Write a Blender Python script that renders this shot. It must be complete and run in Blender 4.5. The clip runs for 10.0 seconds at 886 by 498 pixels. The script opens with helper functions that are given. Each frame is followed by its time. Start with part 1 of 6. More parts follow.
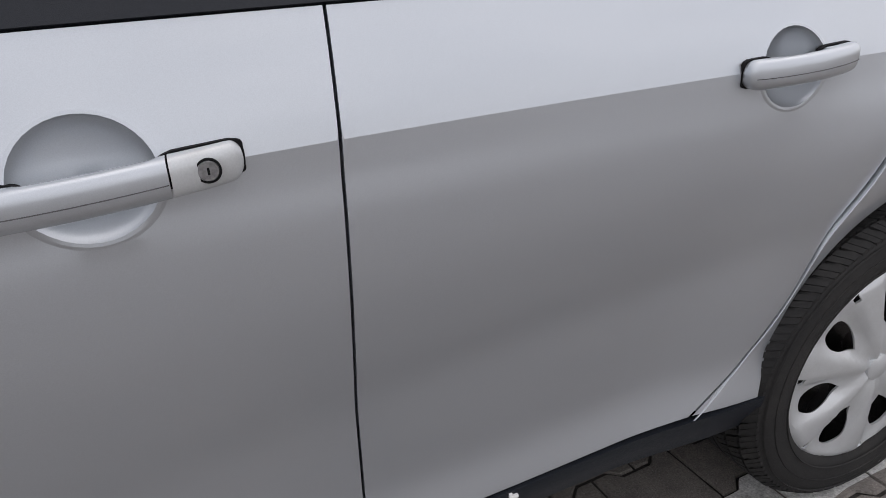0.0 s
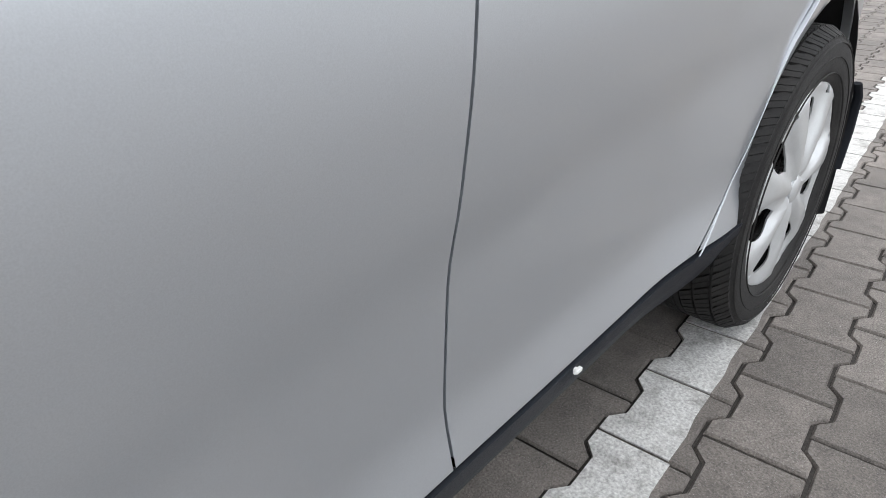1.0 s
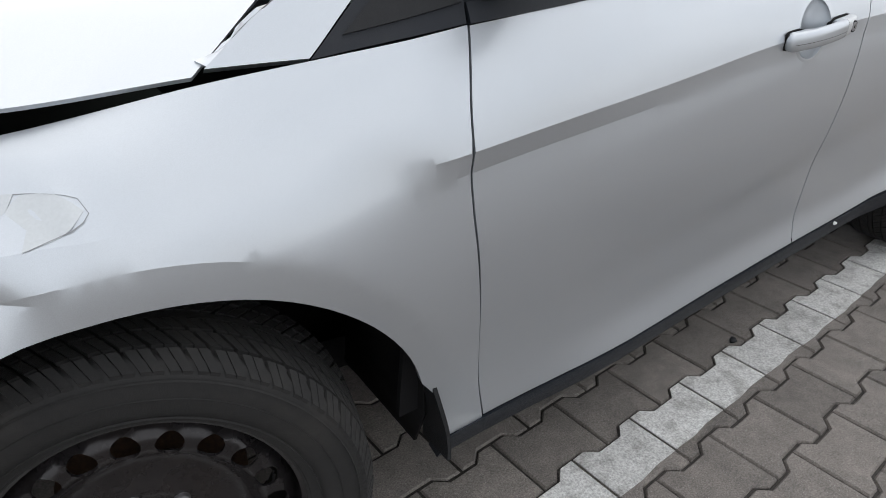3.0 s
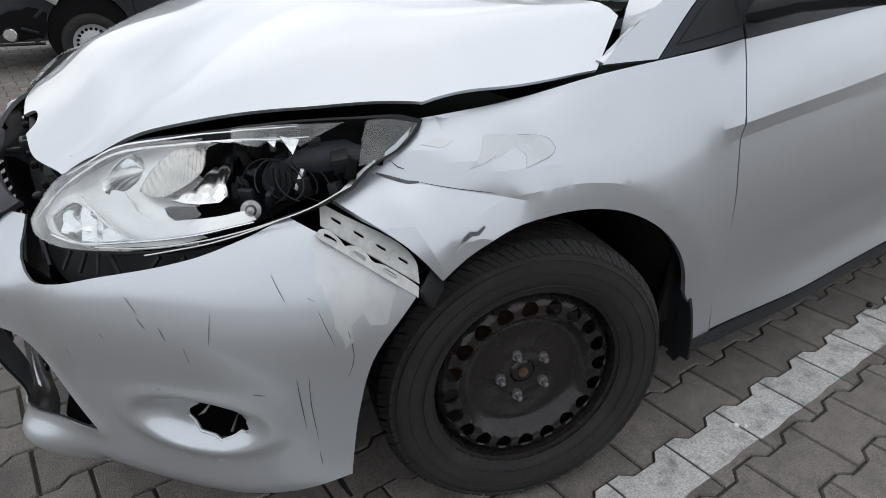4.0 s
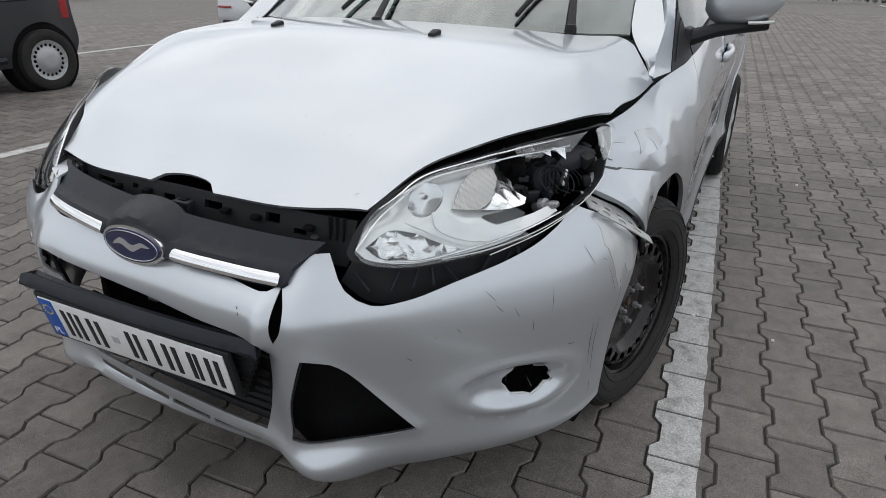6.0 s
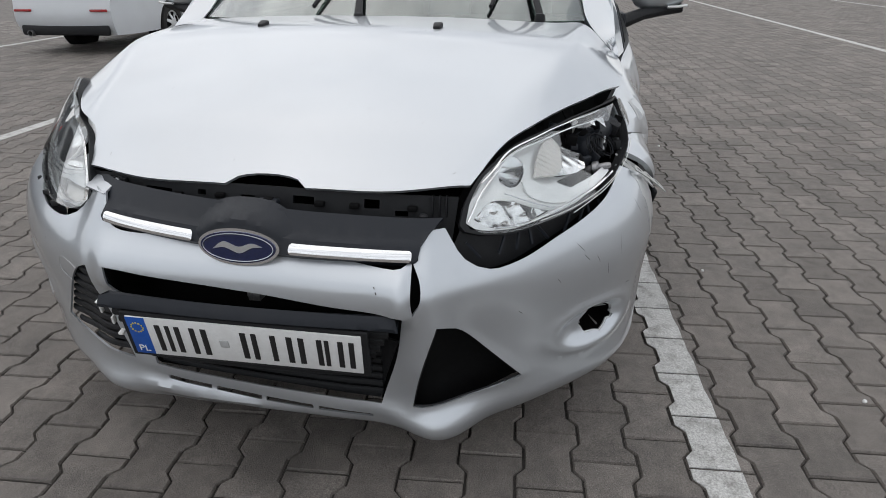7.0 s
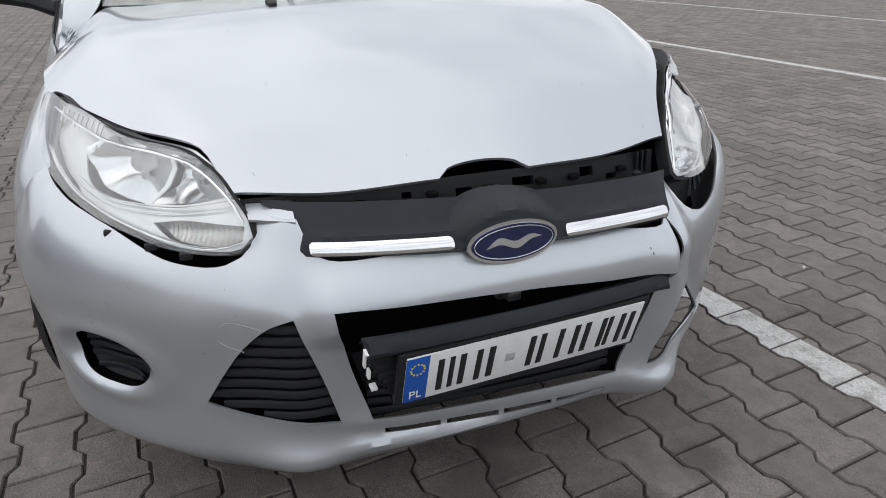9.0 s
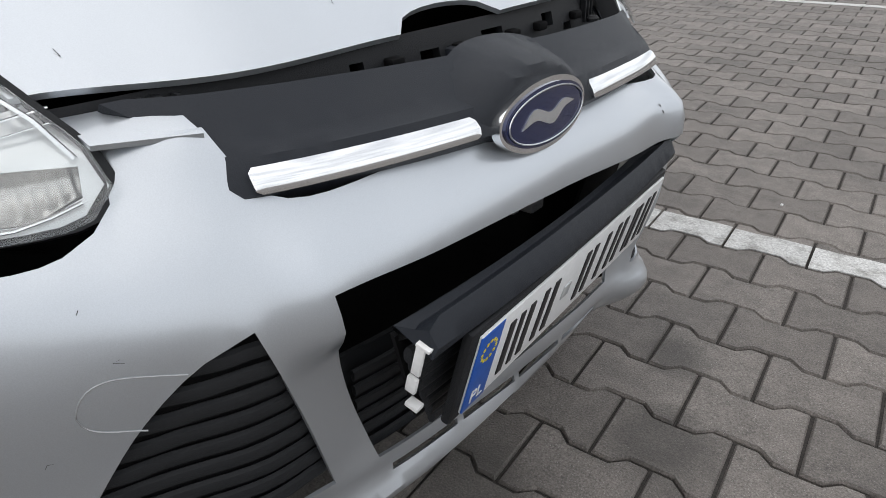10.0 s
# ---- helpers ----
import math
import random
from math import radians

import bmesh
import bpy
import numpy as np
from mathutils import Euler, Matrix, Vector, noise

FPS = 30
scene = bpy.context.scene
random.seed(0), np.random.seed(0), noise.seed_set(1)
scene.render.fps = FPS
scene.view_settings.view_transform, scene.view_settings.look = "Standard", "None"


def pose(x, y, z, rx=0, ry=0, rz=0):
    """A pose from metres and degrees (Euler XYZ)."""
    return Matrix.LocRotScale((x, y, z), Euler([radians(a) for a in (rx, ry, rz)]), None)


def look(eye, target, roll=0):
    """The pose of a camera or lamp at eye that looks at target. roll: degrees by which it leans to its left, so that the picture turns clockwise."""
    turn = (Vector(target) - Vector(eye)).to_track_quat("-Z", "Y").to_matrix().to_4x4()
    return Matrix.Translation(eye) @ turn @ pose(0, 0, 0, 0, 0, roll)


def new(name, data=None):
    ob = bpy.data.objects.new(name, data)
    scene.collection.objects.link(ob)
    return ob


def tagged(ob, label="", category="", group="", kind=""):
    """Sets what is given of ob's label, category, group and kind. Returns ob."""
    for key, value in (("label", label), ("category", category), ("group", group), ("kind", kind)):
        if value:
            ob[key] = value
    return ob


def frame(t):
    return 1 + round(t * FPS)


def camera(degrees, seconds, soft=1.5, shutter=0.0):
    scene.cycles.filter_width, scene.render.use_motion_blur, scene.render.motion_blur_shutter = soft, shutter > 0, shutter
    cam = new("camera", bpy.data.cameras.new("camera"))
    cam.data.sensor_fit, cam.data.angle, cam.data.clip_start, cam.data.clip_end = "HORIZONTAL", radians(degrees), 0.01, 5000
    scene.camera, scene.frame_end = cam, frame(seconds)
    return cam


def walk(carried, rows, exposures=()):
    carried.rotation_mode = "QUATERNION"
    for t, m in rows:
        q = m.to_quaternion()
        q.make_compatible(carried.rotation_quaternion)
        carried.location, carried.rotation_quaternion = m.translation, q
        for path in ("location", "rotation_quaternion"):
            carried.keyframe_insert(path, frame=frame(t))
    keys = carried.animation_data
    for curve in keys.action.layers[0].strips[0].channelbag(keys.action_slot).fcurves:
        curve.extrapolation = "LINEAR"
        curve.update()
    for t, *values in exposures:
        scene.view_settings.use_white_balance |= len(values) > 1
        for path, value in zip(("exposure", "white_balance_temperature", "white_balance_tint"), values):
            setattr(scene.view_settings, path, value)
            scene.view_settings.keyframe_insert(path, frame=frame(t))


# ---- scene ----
EXPOSURES = [(0.0, .36, 6700, 16), (0.5, .65, 6650, 12), (1.0, 1.10, 6600, 11), (1.5, 1.10, 6600, 11), (2.0, .94, 6600, 11), (2.5, .72, 6600, 11), (3.2, .56, 6600, 11), (4.3, .25, 6500, 11), (5.2, .14, 6500, 10), (7.0, .14, 6600, 11), (8.5, .24, 6600, 11), (9.5, .26, 6550, 11), (10.0, .40, 6600, 11)]
cam = camera(69.5, 10.0, soft=.8)
PATH = [
    (0, (-1.511, 1.548, 1.061), (-2.179, -0.144, 0.229), -2.0),
    (0.5, (-1.372, 1.276, 0.904), (-2.516, -0.113, 0.031), -0.5),
    (1, (-1.282, 1.218, 0.82), (-2.568, 0.006, -0.117), -0.1),
    (1.5, (-1.281, 1.353, 0.986), (-2.551, 0.124, 0.05), -0.2),
    (2, (-0.951, 1.511, 1.053), (-2.084, 0.136, 0.145), 0.1),
    (2.5, (-0.419, 1.57, 1.109), (-1.518, 0.191, 0.167), 1.1),
    (3, (0.036, 1.602, 1.113), (-0.982, 0.179, 0.144), 1.5),
    (3.1, (0.119, 1.627, 1.108), (-0.881, 0.188, 0.142), 1.2),
    (3.2, (0.2, 1.656, 1.102), (-0.772, 0.195, 0.142), 1.2),
    (4.3, (0.887, 1.725, 1.188), (-0.057, 0.185, 0.326), 0.1),
    (4.5, (0.985, 1.665, 1.215), (0.005, 0.147, 0.358), 0.1),
    (5, (1.268, 1.578, 1.222), (0.076, 0.221, 0.363), -0.2),
    (5.2, (1.392, 1.499, 1.247), (0.092, 0.26, 0.366), 1.1),
    (6.3, (1.836, 1.014, 1.201), (0.14, 0.318, 0.401), -0.2),
    (6.5, (1.917, 0.916, 1.206), (0.19, 0.326, 0.388), -0.1),
    (7, (2.072, 0.666, 1.222), (0.282, 0.325, 0.398), -0.3),
    (7.5, (2.118, 0.331, 1.21), (0.3, 0.221, 0.384), -0.5),
    (8, (2.14, 0.025, 1.187), (0.327, 0.169, 0.356), -0.8),
    (8.5, (2.085, -0.261, 1.203), (0.306, 0.099, 0.363), -0.8),
    (9, (1.898, -0.492, 1.159), (0.201, 0.142, 0.312), -1.1),
    (9.5, (1.651, -0.623, 1.072), (0.224, 0.485, 0.214), -1.1),
    (10, (1.319, -0.63, 0.904), (0.183, 0.689, -0.081), -1.6),
]
walk(cam, [(t, look(eye, target, roll)) for t, eye, target, roll in PATH], EXPOSURES)

# ---- daylight: a bright overcast sky ----
world = bpy.data.worlds.new("sky")
scene.world = world
world.use_nodes = True
wn, wl = world.node_tree.nodes, world.node_tree.links
wn.clear()
w_out, w_bg, w_sky = wn.new("ShaderNodeOutputWorld"), wn.new("ShaderNodeBackground"), wn.new("ShaderNodeTexSky")
w_sky.sky_type, w_sky.sun_disc = "NISHITA", False
w_sky.sun_elevation, w_sky.sun_rotation = radians(67), radians(203)
w_sky.dust_density, w_sky.air_density = 3.0, 1.0
w_bg2, w_mix = wn.new("ShaderNodeBackground"), wn.new("ShaderNodeMixShader")
w_tc, w_map, w_noise, w_ramp = wn.new("ShaderNodeTexCoord"), wn.new("ShaderNodeMapping"), wn.new("ShaderNodeTexNoise"), wn.new("ShaderNodeValToRGB")
w_map.inputs["Scale"].default_value = (2.2, 4.0, 7.0)
w_noise.inputs["Scale"].default_value, w_noise.inputs["Detail"].default_value, w_noise.inputs["Roughness"].default_value = 1.7, 6, .6
w_ramp.color_ramp.elements[0].position, w_ramp.color_ramp.elements[0].color = .36, (.60, .63, .67, 1)
w_ramp.color_ramp.elements[1].position, w_ramp.color_ramp.elements[1].color = .62, (1.02, 1.05, 1.08, 1)
wl.new(w_tc.outputs["Generated"], w_map.inputs["Vector"])
wl.new(w_map.outputs["Vector"], w_noise.inputs["Vector"])
wl.new(w_noise.outputs["Fac"], w_ramp.inputs["Fac"])
wl.new(w_ramp.outputs["Color"], w_bg2.inputs["Color"])
wl.new(w_sky.outputs["Color"], w_bg.inputs["Color"])
w_bg.inputs["Strength"].default_value, w_bg2.inputs["Strength"].default_value, w_mix.inputs["Fac"].default_value = .10, 1.08, .85
wl.new(w_bg.outputs["Background"], w_mix.inputs[1])
wl.new(w_bg2.outputs["Background"], w_mix.inputs[2])
wl.new(w_mix.outputs["Shader"], w_out.inputs["Surface"])
sun = new("sun", bpy.data.lights.new("sun", "SUN"))
sun.data.energy, sun.data.angle, sun.data.color = .5, radians(95), (1, .97, .92)
sun.matrix_world = look((-1.5, -3.5, 9), (0, 0, 0))

# ---- materials ----
def material(name, color, rough=.5, metal=0.0, grain=0.0, grain_scale=60.0, stain=0.0, stain_scale=3.0, stain_color=None, bump=0.0, bump_scale=200.0, coat=0.0, coat_rough=.03, vary=0.0, island=0.0, rough_vary=0.0, spec=.5, spots=(), mottle=0.0):
    """A surface of one colour with fine grain, larger stains, relief and a clear coat, all at real size."""
    m = bpy.data.materials.new(name)
    m.use_nodes = True
    n, l = m.node_tree.nodes, m.node_tree.links
    b = n["Principled BSDF"]
    b.inputs["Roughness"].default_value, b.inputs["Metallic"].default_value = rough, metal
    b.inputs["Coat Weight"].default_value, b.inputs["Coat Roughness"].default_value = coat, coat_rough
    b.inputs["Specular IOR Level"].default_value = spec
    tc = n.new("ShaderNodeNewGeometry")
    last = None

    def noisy(scale, detail=4.0, rough_=.6):
        t = n.new("ShaderNodeTexNoise")
        t.inputs["Scale"].default_value, t.inputs["Detail"].default_value, t.inputs["Roughness"].default_value = scale, detail, rough_
        l.new(tc.outputs["Position"], t.inputs["Vector"])
        return t

    def ranged(t, a, b_, lo, hi):
        r = n.new("ShaderNodeMapRange")
        r.inputs["From Min"].default_value, r.inputs["From Max"].default_value = a, b_
        r.inputs["To Min"].default_value, r.inputs["To Max"].default_value = lo, hi
        l.new(t, r.inputs["Value"])
        return r.outputs["Result"]

    col = n.new("ShaderNodeRGB")
    col.outputs[0].default_value = (*color, 1)
    last = col.outputs[0]
    if stain:
        mix = n.new("ShaderNodeMixRGB")
        mix.inputs[2].default_value = (*(stain_color or [c * .5 for c in color]), 1)
        l.new(ranged(noisy(stain_scale, 6, .65).outputs["Fac"], .48, .72, 0, stain), mix.inputs[0])
        l.new(last, mix.inputs[1])
        last = mix.outputs[0]
    if grain:
        mix = n.new("ShaderNodeMixRGB")
        mix.blend_type, mix.inputs[0].default_value = "MULTIPLY", 1
        l.new(ranged(noisy(grain_scale, 3).outputs["Fac"], .3, .7, 1 - grain, 1 + grain * .6), mix.inputs[2])
        l.new(last, mix.inputs[1])
        last = mix.outputs[0]
    if mottle:
        # blotches of a hand's width and pale specks of worn grit
        mix = n.new("ShaderNodeMixRGB")
        mix.blend_type, mix.inputs[0].default_value = "MULTIPLY", 1
        l.new(ranged(noisy(16.0, 7, .75).outputs["Fac"], .36, .64, 1 - mottle, 1 + mottle), mix.inputs[2])
        l.new(last, mix.inputs[1])
        mix2 = n.new("ShaderNodeMixRGB")
        mix2.inputs[2].default_value = (.40, .385, .365, 1)
        l.new(ranged(noisy(420.0, 2).outputs["Fac"], .63, .71, 0, .75), mix2.inputs[0])
        l.new(mix.outputs[0], mix2.inputs[1])
        last = mix2.outputs[0]
    if vary:
        info, mix = n.new("ShaderNodeObjectInfo"), n.new("ShaderNodeMixRGB")
        mix.blend_type, mix.inputs[0].default_value = "MULTIPLY", 1
        l.new(ranged(info.outputs["Random"], 0, 1, 1 - vary, 1 + vary), mix.inputs[2])
        l.new(last, mix.inputs[1])
        last = mix.outputs[0]
    if island:
        info, mix = n.new("ShaderNodeNewGeometry"), n.new("ShaderNodeMixRGB")
        mix.blend_type, mix.inputs[0].default_value = "MULTIPLY", 1
        l.new(ranged(info.outputs["Random Per Island"], 0, 1, 1 - island, 1 + island), mix.inputs[2])
        l.new(last, mix.inputs[1])
        last = mix.outputs[0]
    for (sx, sy, size) in spots:
        # an oil stain: a ragged dark patch; by the bumper it also paints shade
        dist, sep = n.new("ShaderNodeVectorMath"), n.new("ShaderNodeMath")
        dist.operation, dist.inputs[1].default_value = "DISTANCE", (sx, sy, 0)
        l.new(tc.outputs["Position"], dist.inputs[0])
        sep.operation, sep.inputs[1].default_value = "MULTIPLY_ADD", .8 * size
        l.new(noisy(9.0, 6, .7).outputs["Fac"], sep.inputs[0])
        l.new(dist.outputs["Value"], sep.inputs[2])
        mix = n.new("ShaderNodeMixRGB")
        mix.inputs[2].default_value = (.045, .041, .038, 1)
        l.new(ranged(sep.outputs[0], .75 * size, 1.35 * size, .55, 0), mix.inputs[0])
        l.new(last, mix.inputs[1])
        last = mix.outputs[0]
    l.new(last, b.inputs["Base Color"])
    if rough_vary:
        l.new(ranged(noisy(stain_scale * 2.3, 5).outputs["Fac"], .3, .7, rough - rough_vary, rough + rough_vary), b.inputs["Roughness"])
    if bump:
        bm_ = n.new("ShaderNodeBump")
        bm_.inputs["Strength"].default_value, bm_.inputs["Distance"].default_value = bump, .004
        l.new(noisy(bump_scale, 4).outputs["Fac"], bm_.inputs["Height"])
        l.new(bm_.outputs["Normal"], b.inputs["Normal"])
    return m


PAINT = material("silver_paint", (.540, .574, .610), .37, .75, grain=.06, grain_scale=900, stain=.14, stain_scale=2.2, stain_color=(.48, .48, .475), coat=1.0, coat_rough=.035)
PAINT_SCUFF = material("scuffed_silver_paint", (.59, .61, .62), .40, .50, grain=.06, grain_scale=900, stain=.6, stain_scale=26, stain_color=(.48, .50, .52), coat=.6, coat_rough=.1)
PLASTIC = material("black_plastic", (.014, .015, .017), .55, grain=.15, grain_scale=300, stain=.3, stain_scale=6, stain_color=(.022, .023, .024), bump=.25, bump_scale=700, spec=.28)
PLASTIC_GREY = material("dark_grey_plastic", (.0125, .0155, .0215), .5, grain=.12, grain_scale=400, stain=.25, stain_scale=5, stain_color=(.032, .033, .035), bump=.2, bump_scale=900, spec=.30)
# near-black; on the sheets in hollows its colour stands in for shade
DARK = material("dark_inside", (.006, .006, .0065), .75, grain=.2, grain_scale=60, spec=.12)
CHROME = material("chrome", (.86, .87, .88), .10, 1.0, stain=.2, stain_scale=20, stain_color=(.7, .7, .7))
RUBBER = material("tyre_rubber", (.011, .0106, .0106), .78, grain=.25, grain_scale=90, stain=.5, stain_scale=9, stain_color=(.034, .031, .028), bump=.3, bump_scale=500)
STEEL_BLACK = material("black_painted_steel", (.020, .018, .019), .22, .3, grain=.2, grain_scale=120, stain=.6, stain_scale=7, stain_color=(.034, .027, .025), rough_vary=.12)
COVER = material("silver_wheel_cover", (.58, .60, .61), .32, .35, grain=.06, grain_scale=500, stain=.3, stain_scale=12, stain_color=(.38, .38, .37), coat=.4)
LAMP_SHELL = material("bright_lamp_shell", (.86, .875, .88), .20, .40, grain=.06, grain_scale=60, stain=.25, stain_scale=25, stain_color=(.62, .64, .65))
SEAM = material("seam_black", (.008, .008, .009), .8, spec=.2)
RUST = material("rusty_steel", (.085, .048, .030), .8, .2, grain=.4, grain_scale=150)
BOLT = material("bolt_steel", (.35, .35, .36), .4, .9, grain=.3, grain_scale=200)
BADGE_BLUE = material("badge_blue", (.006, .014, .075), .25, .3, coat=1.0, grain=.1, grain_scale=200)
WHITE = material("white_plastic", (.78, .78, .77), .45, grain=.08, grain_scale=80)
PLATE_WHITE = material("plate_white", (.74, .75, .75), .4, grain=.06, grain_scale=120, stain=.35, stain_scale=30, stain_color=(.58, .58, .57))
PLATE_BLUE = material("plate_blue", (.01, .09, .42), .4, grain=.1, grain_scale=100)
PLATE_BLACK = material("plate_black", (.012, .012, .013), .45, grain=.1, grain_scale=100)
STAR = material("star_yellow", (.75, .6, .05), .5)
REFLECT = material("lamp_reflector", (.90, .91, .92), .12, 1.0, stain=.25, stain_scale=40, stain_color=(.6, .62, .63))
INDICATOR = material("indicator_reflector", (.62, .60, .57), .25, .7, grain=.15, grain_scale=60)
BRACKET = material("pale_bracket", (.46, .47, .46), .5, .1, grain=.15, grain_scale=90, stain=.5, stain_scale=25, stain_color=(.28, .26, .23))
SCRATCH = material("scratch_dark", (.09, .09, .095), .7, grain=.3, grain_scale=120)
PATCH_LINE = material("patch_edge", (.27, .28, .29), .5, .3, grain=.2, grain_scale=200)
# scuffed wing paint whose tone also carries a painted reflection
WING_SCUFF_SHEEN = material("scuffed_paint_with_sheen", (.52, .545, .56), .38, .65, grain=.04, grain_scale=300, stain=.35, stain_scale=22, stain_color=(.44, .47, .48), coat=.7)
SEAT = material("seat_cloth", (.03, .03, .034), .9, grain=.3, grain_scale=150, bump=.3, bump_scale=400)
TAIL_RED = material("red_lamp", (.35, .012, .015), .2, coat=.8, grain=.1, grain_scale=60)
LAMP_CLEAR = material("clear_indicator", (.72, .73, .72), .2, coat=.6, grain=.1, grain_scale=200)
ORANGE = material("orange_lamp", (.75, .20, .02), .25, coat=.5, grain=.1, grain_scale=90)
BLACK_PAINT = material("black_paint", (.012, .014, .020), .3, .2, grain=.1, grain_scale=300, stain=.4, stain_scale=3, stain_color=(.03, .032, .035), coat=1.0)
WHITE_PAINT = material("white_paint", (.62, .65, .68), .35, grain=.03, grain_scale=200, stain=.2, stain_scale=3, stain_color=(.52, .54, .56), coat=1.0)
VAN_COVER = material("dull_silver_cover", (.42, .43, .44), .45, .4, grain=.15, grain_scale=80, stain=.4, stain_scale=9, stain_color=(.25, .25, .25))
LEAF = material("hedge_leaf", (.03, .055, .02), .6, grain=.4, grain_scale=9, island=.35)
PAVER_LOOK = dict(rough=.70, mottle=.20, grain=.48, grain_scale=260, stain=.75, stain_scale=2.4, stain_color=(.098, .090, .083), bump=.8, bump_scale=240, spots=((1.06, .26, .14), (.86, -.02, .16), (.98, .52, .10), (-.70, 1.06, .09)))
PAVER = material("grey_paver", (.182, .163, .147), vary=.20, **PAVER_LOOK)
PAVER_FAR = material("grey_paver_field", (.182, .163, .147), island=.20, **PAVER_LOOK)
PAVER_PAINT = material("white_painted_paver", (.56, .56, .545), .75, grain=.40, grain_scale=190, stain=.85, stain_scale=15, stain_color=(.21, .20, .185), bump=.9, bump_scale=70, vary=.07)
FAR_PAVING = material("far_paving", (.165, .152, .141), .88, grain=.3, grain_scale=9, stain=.5, stain_scale=.7, stain_color=(.12, .11, .104))
SILVER = material("satin_silver", (.66, .67, .68), .30, .85, grain=.05, grain_scale=200)
JOINT = material("joint_sand", (.050, .045, .041), .95, grain=.5, grain_scale=200, stain=.5, stain_scale=5, stain_color=(.03, .028, .026))


def glass(name, color=(.9, .95, .94), rough=.0, power=4.0, least=.035):
    """Clear glass: lets light through, with a gloss that grows towards grazing angles."""
    m = bpy.data.materials.new(name)
    m.use_nodes = True
    n, l = m.node_tree.nodes, m.node_tree.links
    n.clear()
    o, mix, tr, gl, lw, pw, ma = (n.new("ShaderNode" + k) for k in ("OutputMaterial", "MixShader", "BsdfTransparent", "BsdfGlossy", "LayerWeight", "Math", "Math"))
    tr.inputs["Color"].default_value = (*color, 1)
    gl.inputs["Roughness"].default_value = rough
    lw.inputs["Blend"].default_value = .5
    pw.operation, pw.inputs[1].default_value = "POWER", power
    ma.operation, ma.inputs[1].default_value, ma.inputs[2].default_value = "MULTIPLY_ADD", .9, least
    l.new(lw.outputs["Facing"], pw.inputs[0])
    l.new(pw.outputs[0], ma.inputs[0])
    l.new(ma.outputs[0], mix.inputs[0])
    l.new(tr.outputs[0], mix.inputs[1])
    l.new(gl.outputs[0], mix.inputs[2])
    l.new(mix.outputs[0], o.inputs["Surface"])
    return m


GLASS = glass("window_glass", (.30, .36, .35))
LENS = glass("clear_lens", (.96, .97, .97), power=2.6, least=.08)
GLASS_FRONT = glass("windscreen_glass", (.62, .72, .68), power=2.2, least=.10)
GLASS_DARK = material("dark_glass", (.02, .025, .028), .08, coat=.5, grain=.1, grain_scale=20)


# ---- building helpers ----
def link_mesh(name, bm, mat, parent=None, label="", smooth_=True, sharp=38):
    me = bpy.data.meshes.new(name)
    if smooth_:
        for f in bm.faces:
            f.smooth = True
        for e in bm.edges:
            if len(e.link_faces) == 2 and e.calc_face_angle(0) > radians(sharp):
                e.smooth = False
    bm.to_mesh(me)
    bm.free()
    ob = new(name, me)
    for one in (mat if isinstance(mat, (list, tuple)) else [mat]):
        me.materials.append(one)
    if parent is not None:
        ob.parent = parent
    if label:
        ob["label"] = label
    return ob


def part(name, bm, mat, parent, label="", **more):
    return link_mesh(name, bm, mat, parent, label, **more)


def empty(name, m=None):
    ob = new(name)
    ob.empty_display_size = .1
    if m is not None:
        ob.matrix_world = m
    return ob


def spline(pts, step=.02, closed=False):
    """Points along a smooth line through pts."""
    p = [np.array(q, float) for q in pts]
    n = len(p)
    if n == 2 and not closed:
        k = max(1, int(np.linalg.norm(p[1] - p[0]) / step))
        return [tuple(p[0] + (p[1] - p[0]) * i / k) for i in range(k + 1)]
    out = []
    for i in range(n if closed else n - 1):
        a, b = p[i], p[(i + 1) % n]
        z0 = p[i - 1] if closed or i > 0 else 2 * a - b
        z3 = p[(i + 2) % n] if closed or i + 2 < n else 2 * b - a
        d0, d1, d2 = max(np.linalg.norm(a - z0), 1e-6) ** .5, max(np.linalg.norm(b - a), 1e-6) ** .5, max(np.linalg.norm(z3 - b), 1e-6) ** .5
        m1 = (b - a) + d1 * ((a - z0) / d0 - (b - z0) / (d0 + d1))
        m2 = (b - a) + d1 * ((z3 - b) / d2 - (z3 - a) / (d1 + d2))
        k = max(1, int(np.linalg.norm(b - a) / step))
        for j in range(k):
            t = j / k
            out.append(tuple((2 * t**3 - 3 * t**2 + 1) * a + (t**3 - 2 * t**2 + t) * m1 + (3 * t**2 - 2 * t**3) * b + (t**3 - t**2) * m2))
    if not closed:
        out.append(tuple(p[-1]))
    return out


def outline(*runs, step=.02):
    """A closed outline of smooth runs that meet in corners."""
    out = []
    for r in runs:
        for q in spline(r, step):
            if not out or math.dist(q, out[-1]) > 1e-4:
                out.append(q)
    if math.dist(out[0], out[-1]) < 1e-4:
        out.pop()
    return out


def oval(cx, cy, rx, ry, n=28, turn=0.0, power=2.0):
    out = []
    for i in range(n):
        a = 2 * math.pi * i / n
        u = math.copysign(abs(math.cos(a)) ** (2 / power), math.cos(a)) * rx
        v = math.copysign(abs(math.sin(a)) ** (2 / power), math.sin(a)) * ry
        out.append((cx + u * math.cos(turn) - v * math.sin(turn), cy + u * math.sin(turn) + v * math.cos(turn)))
    return out


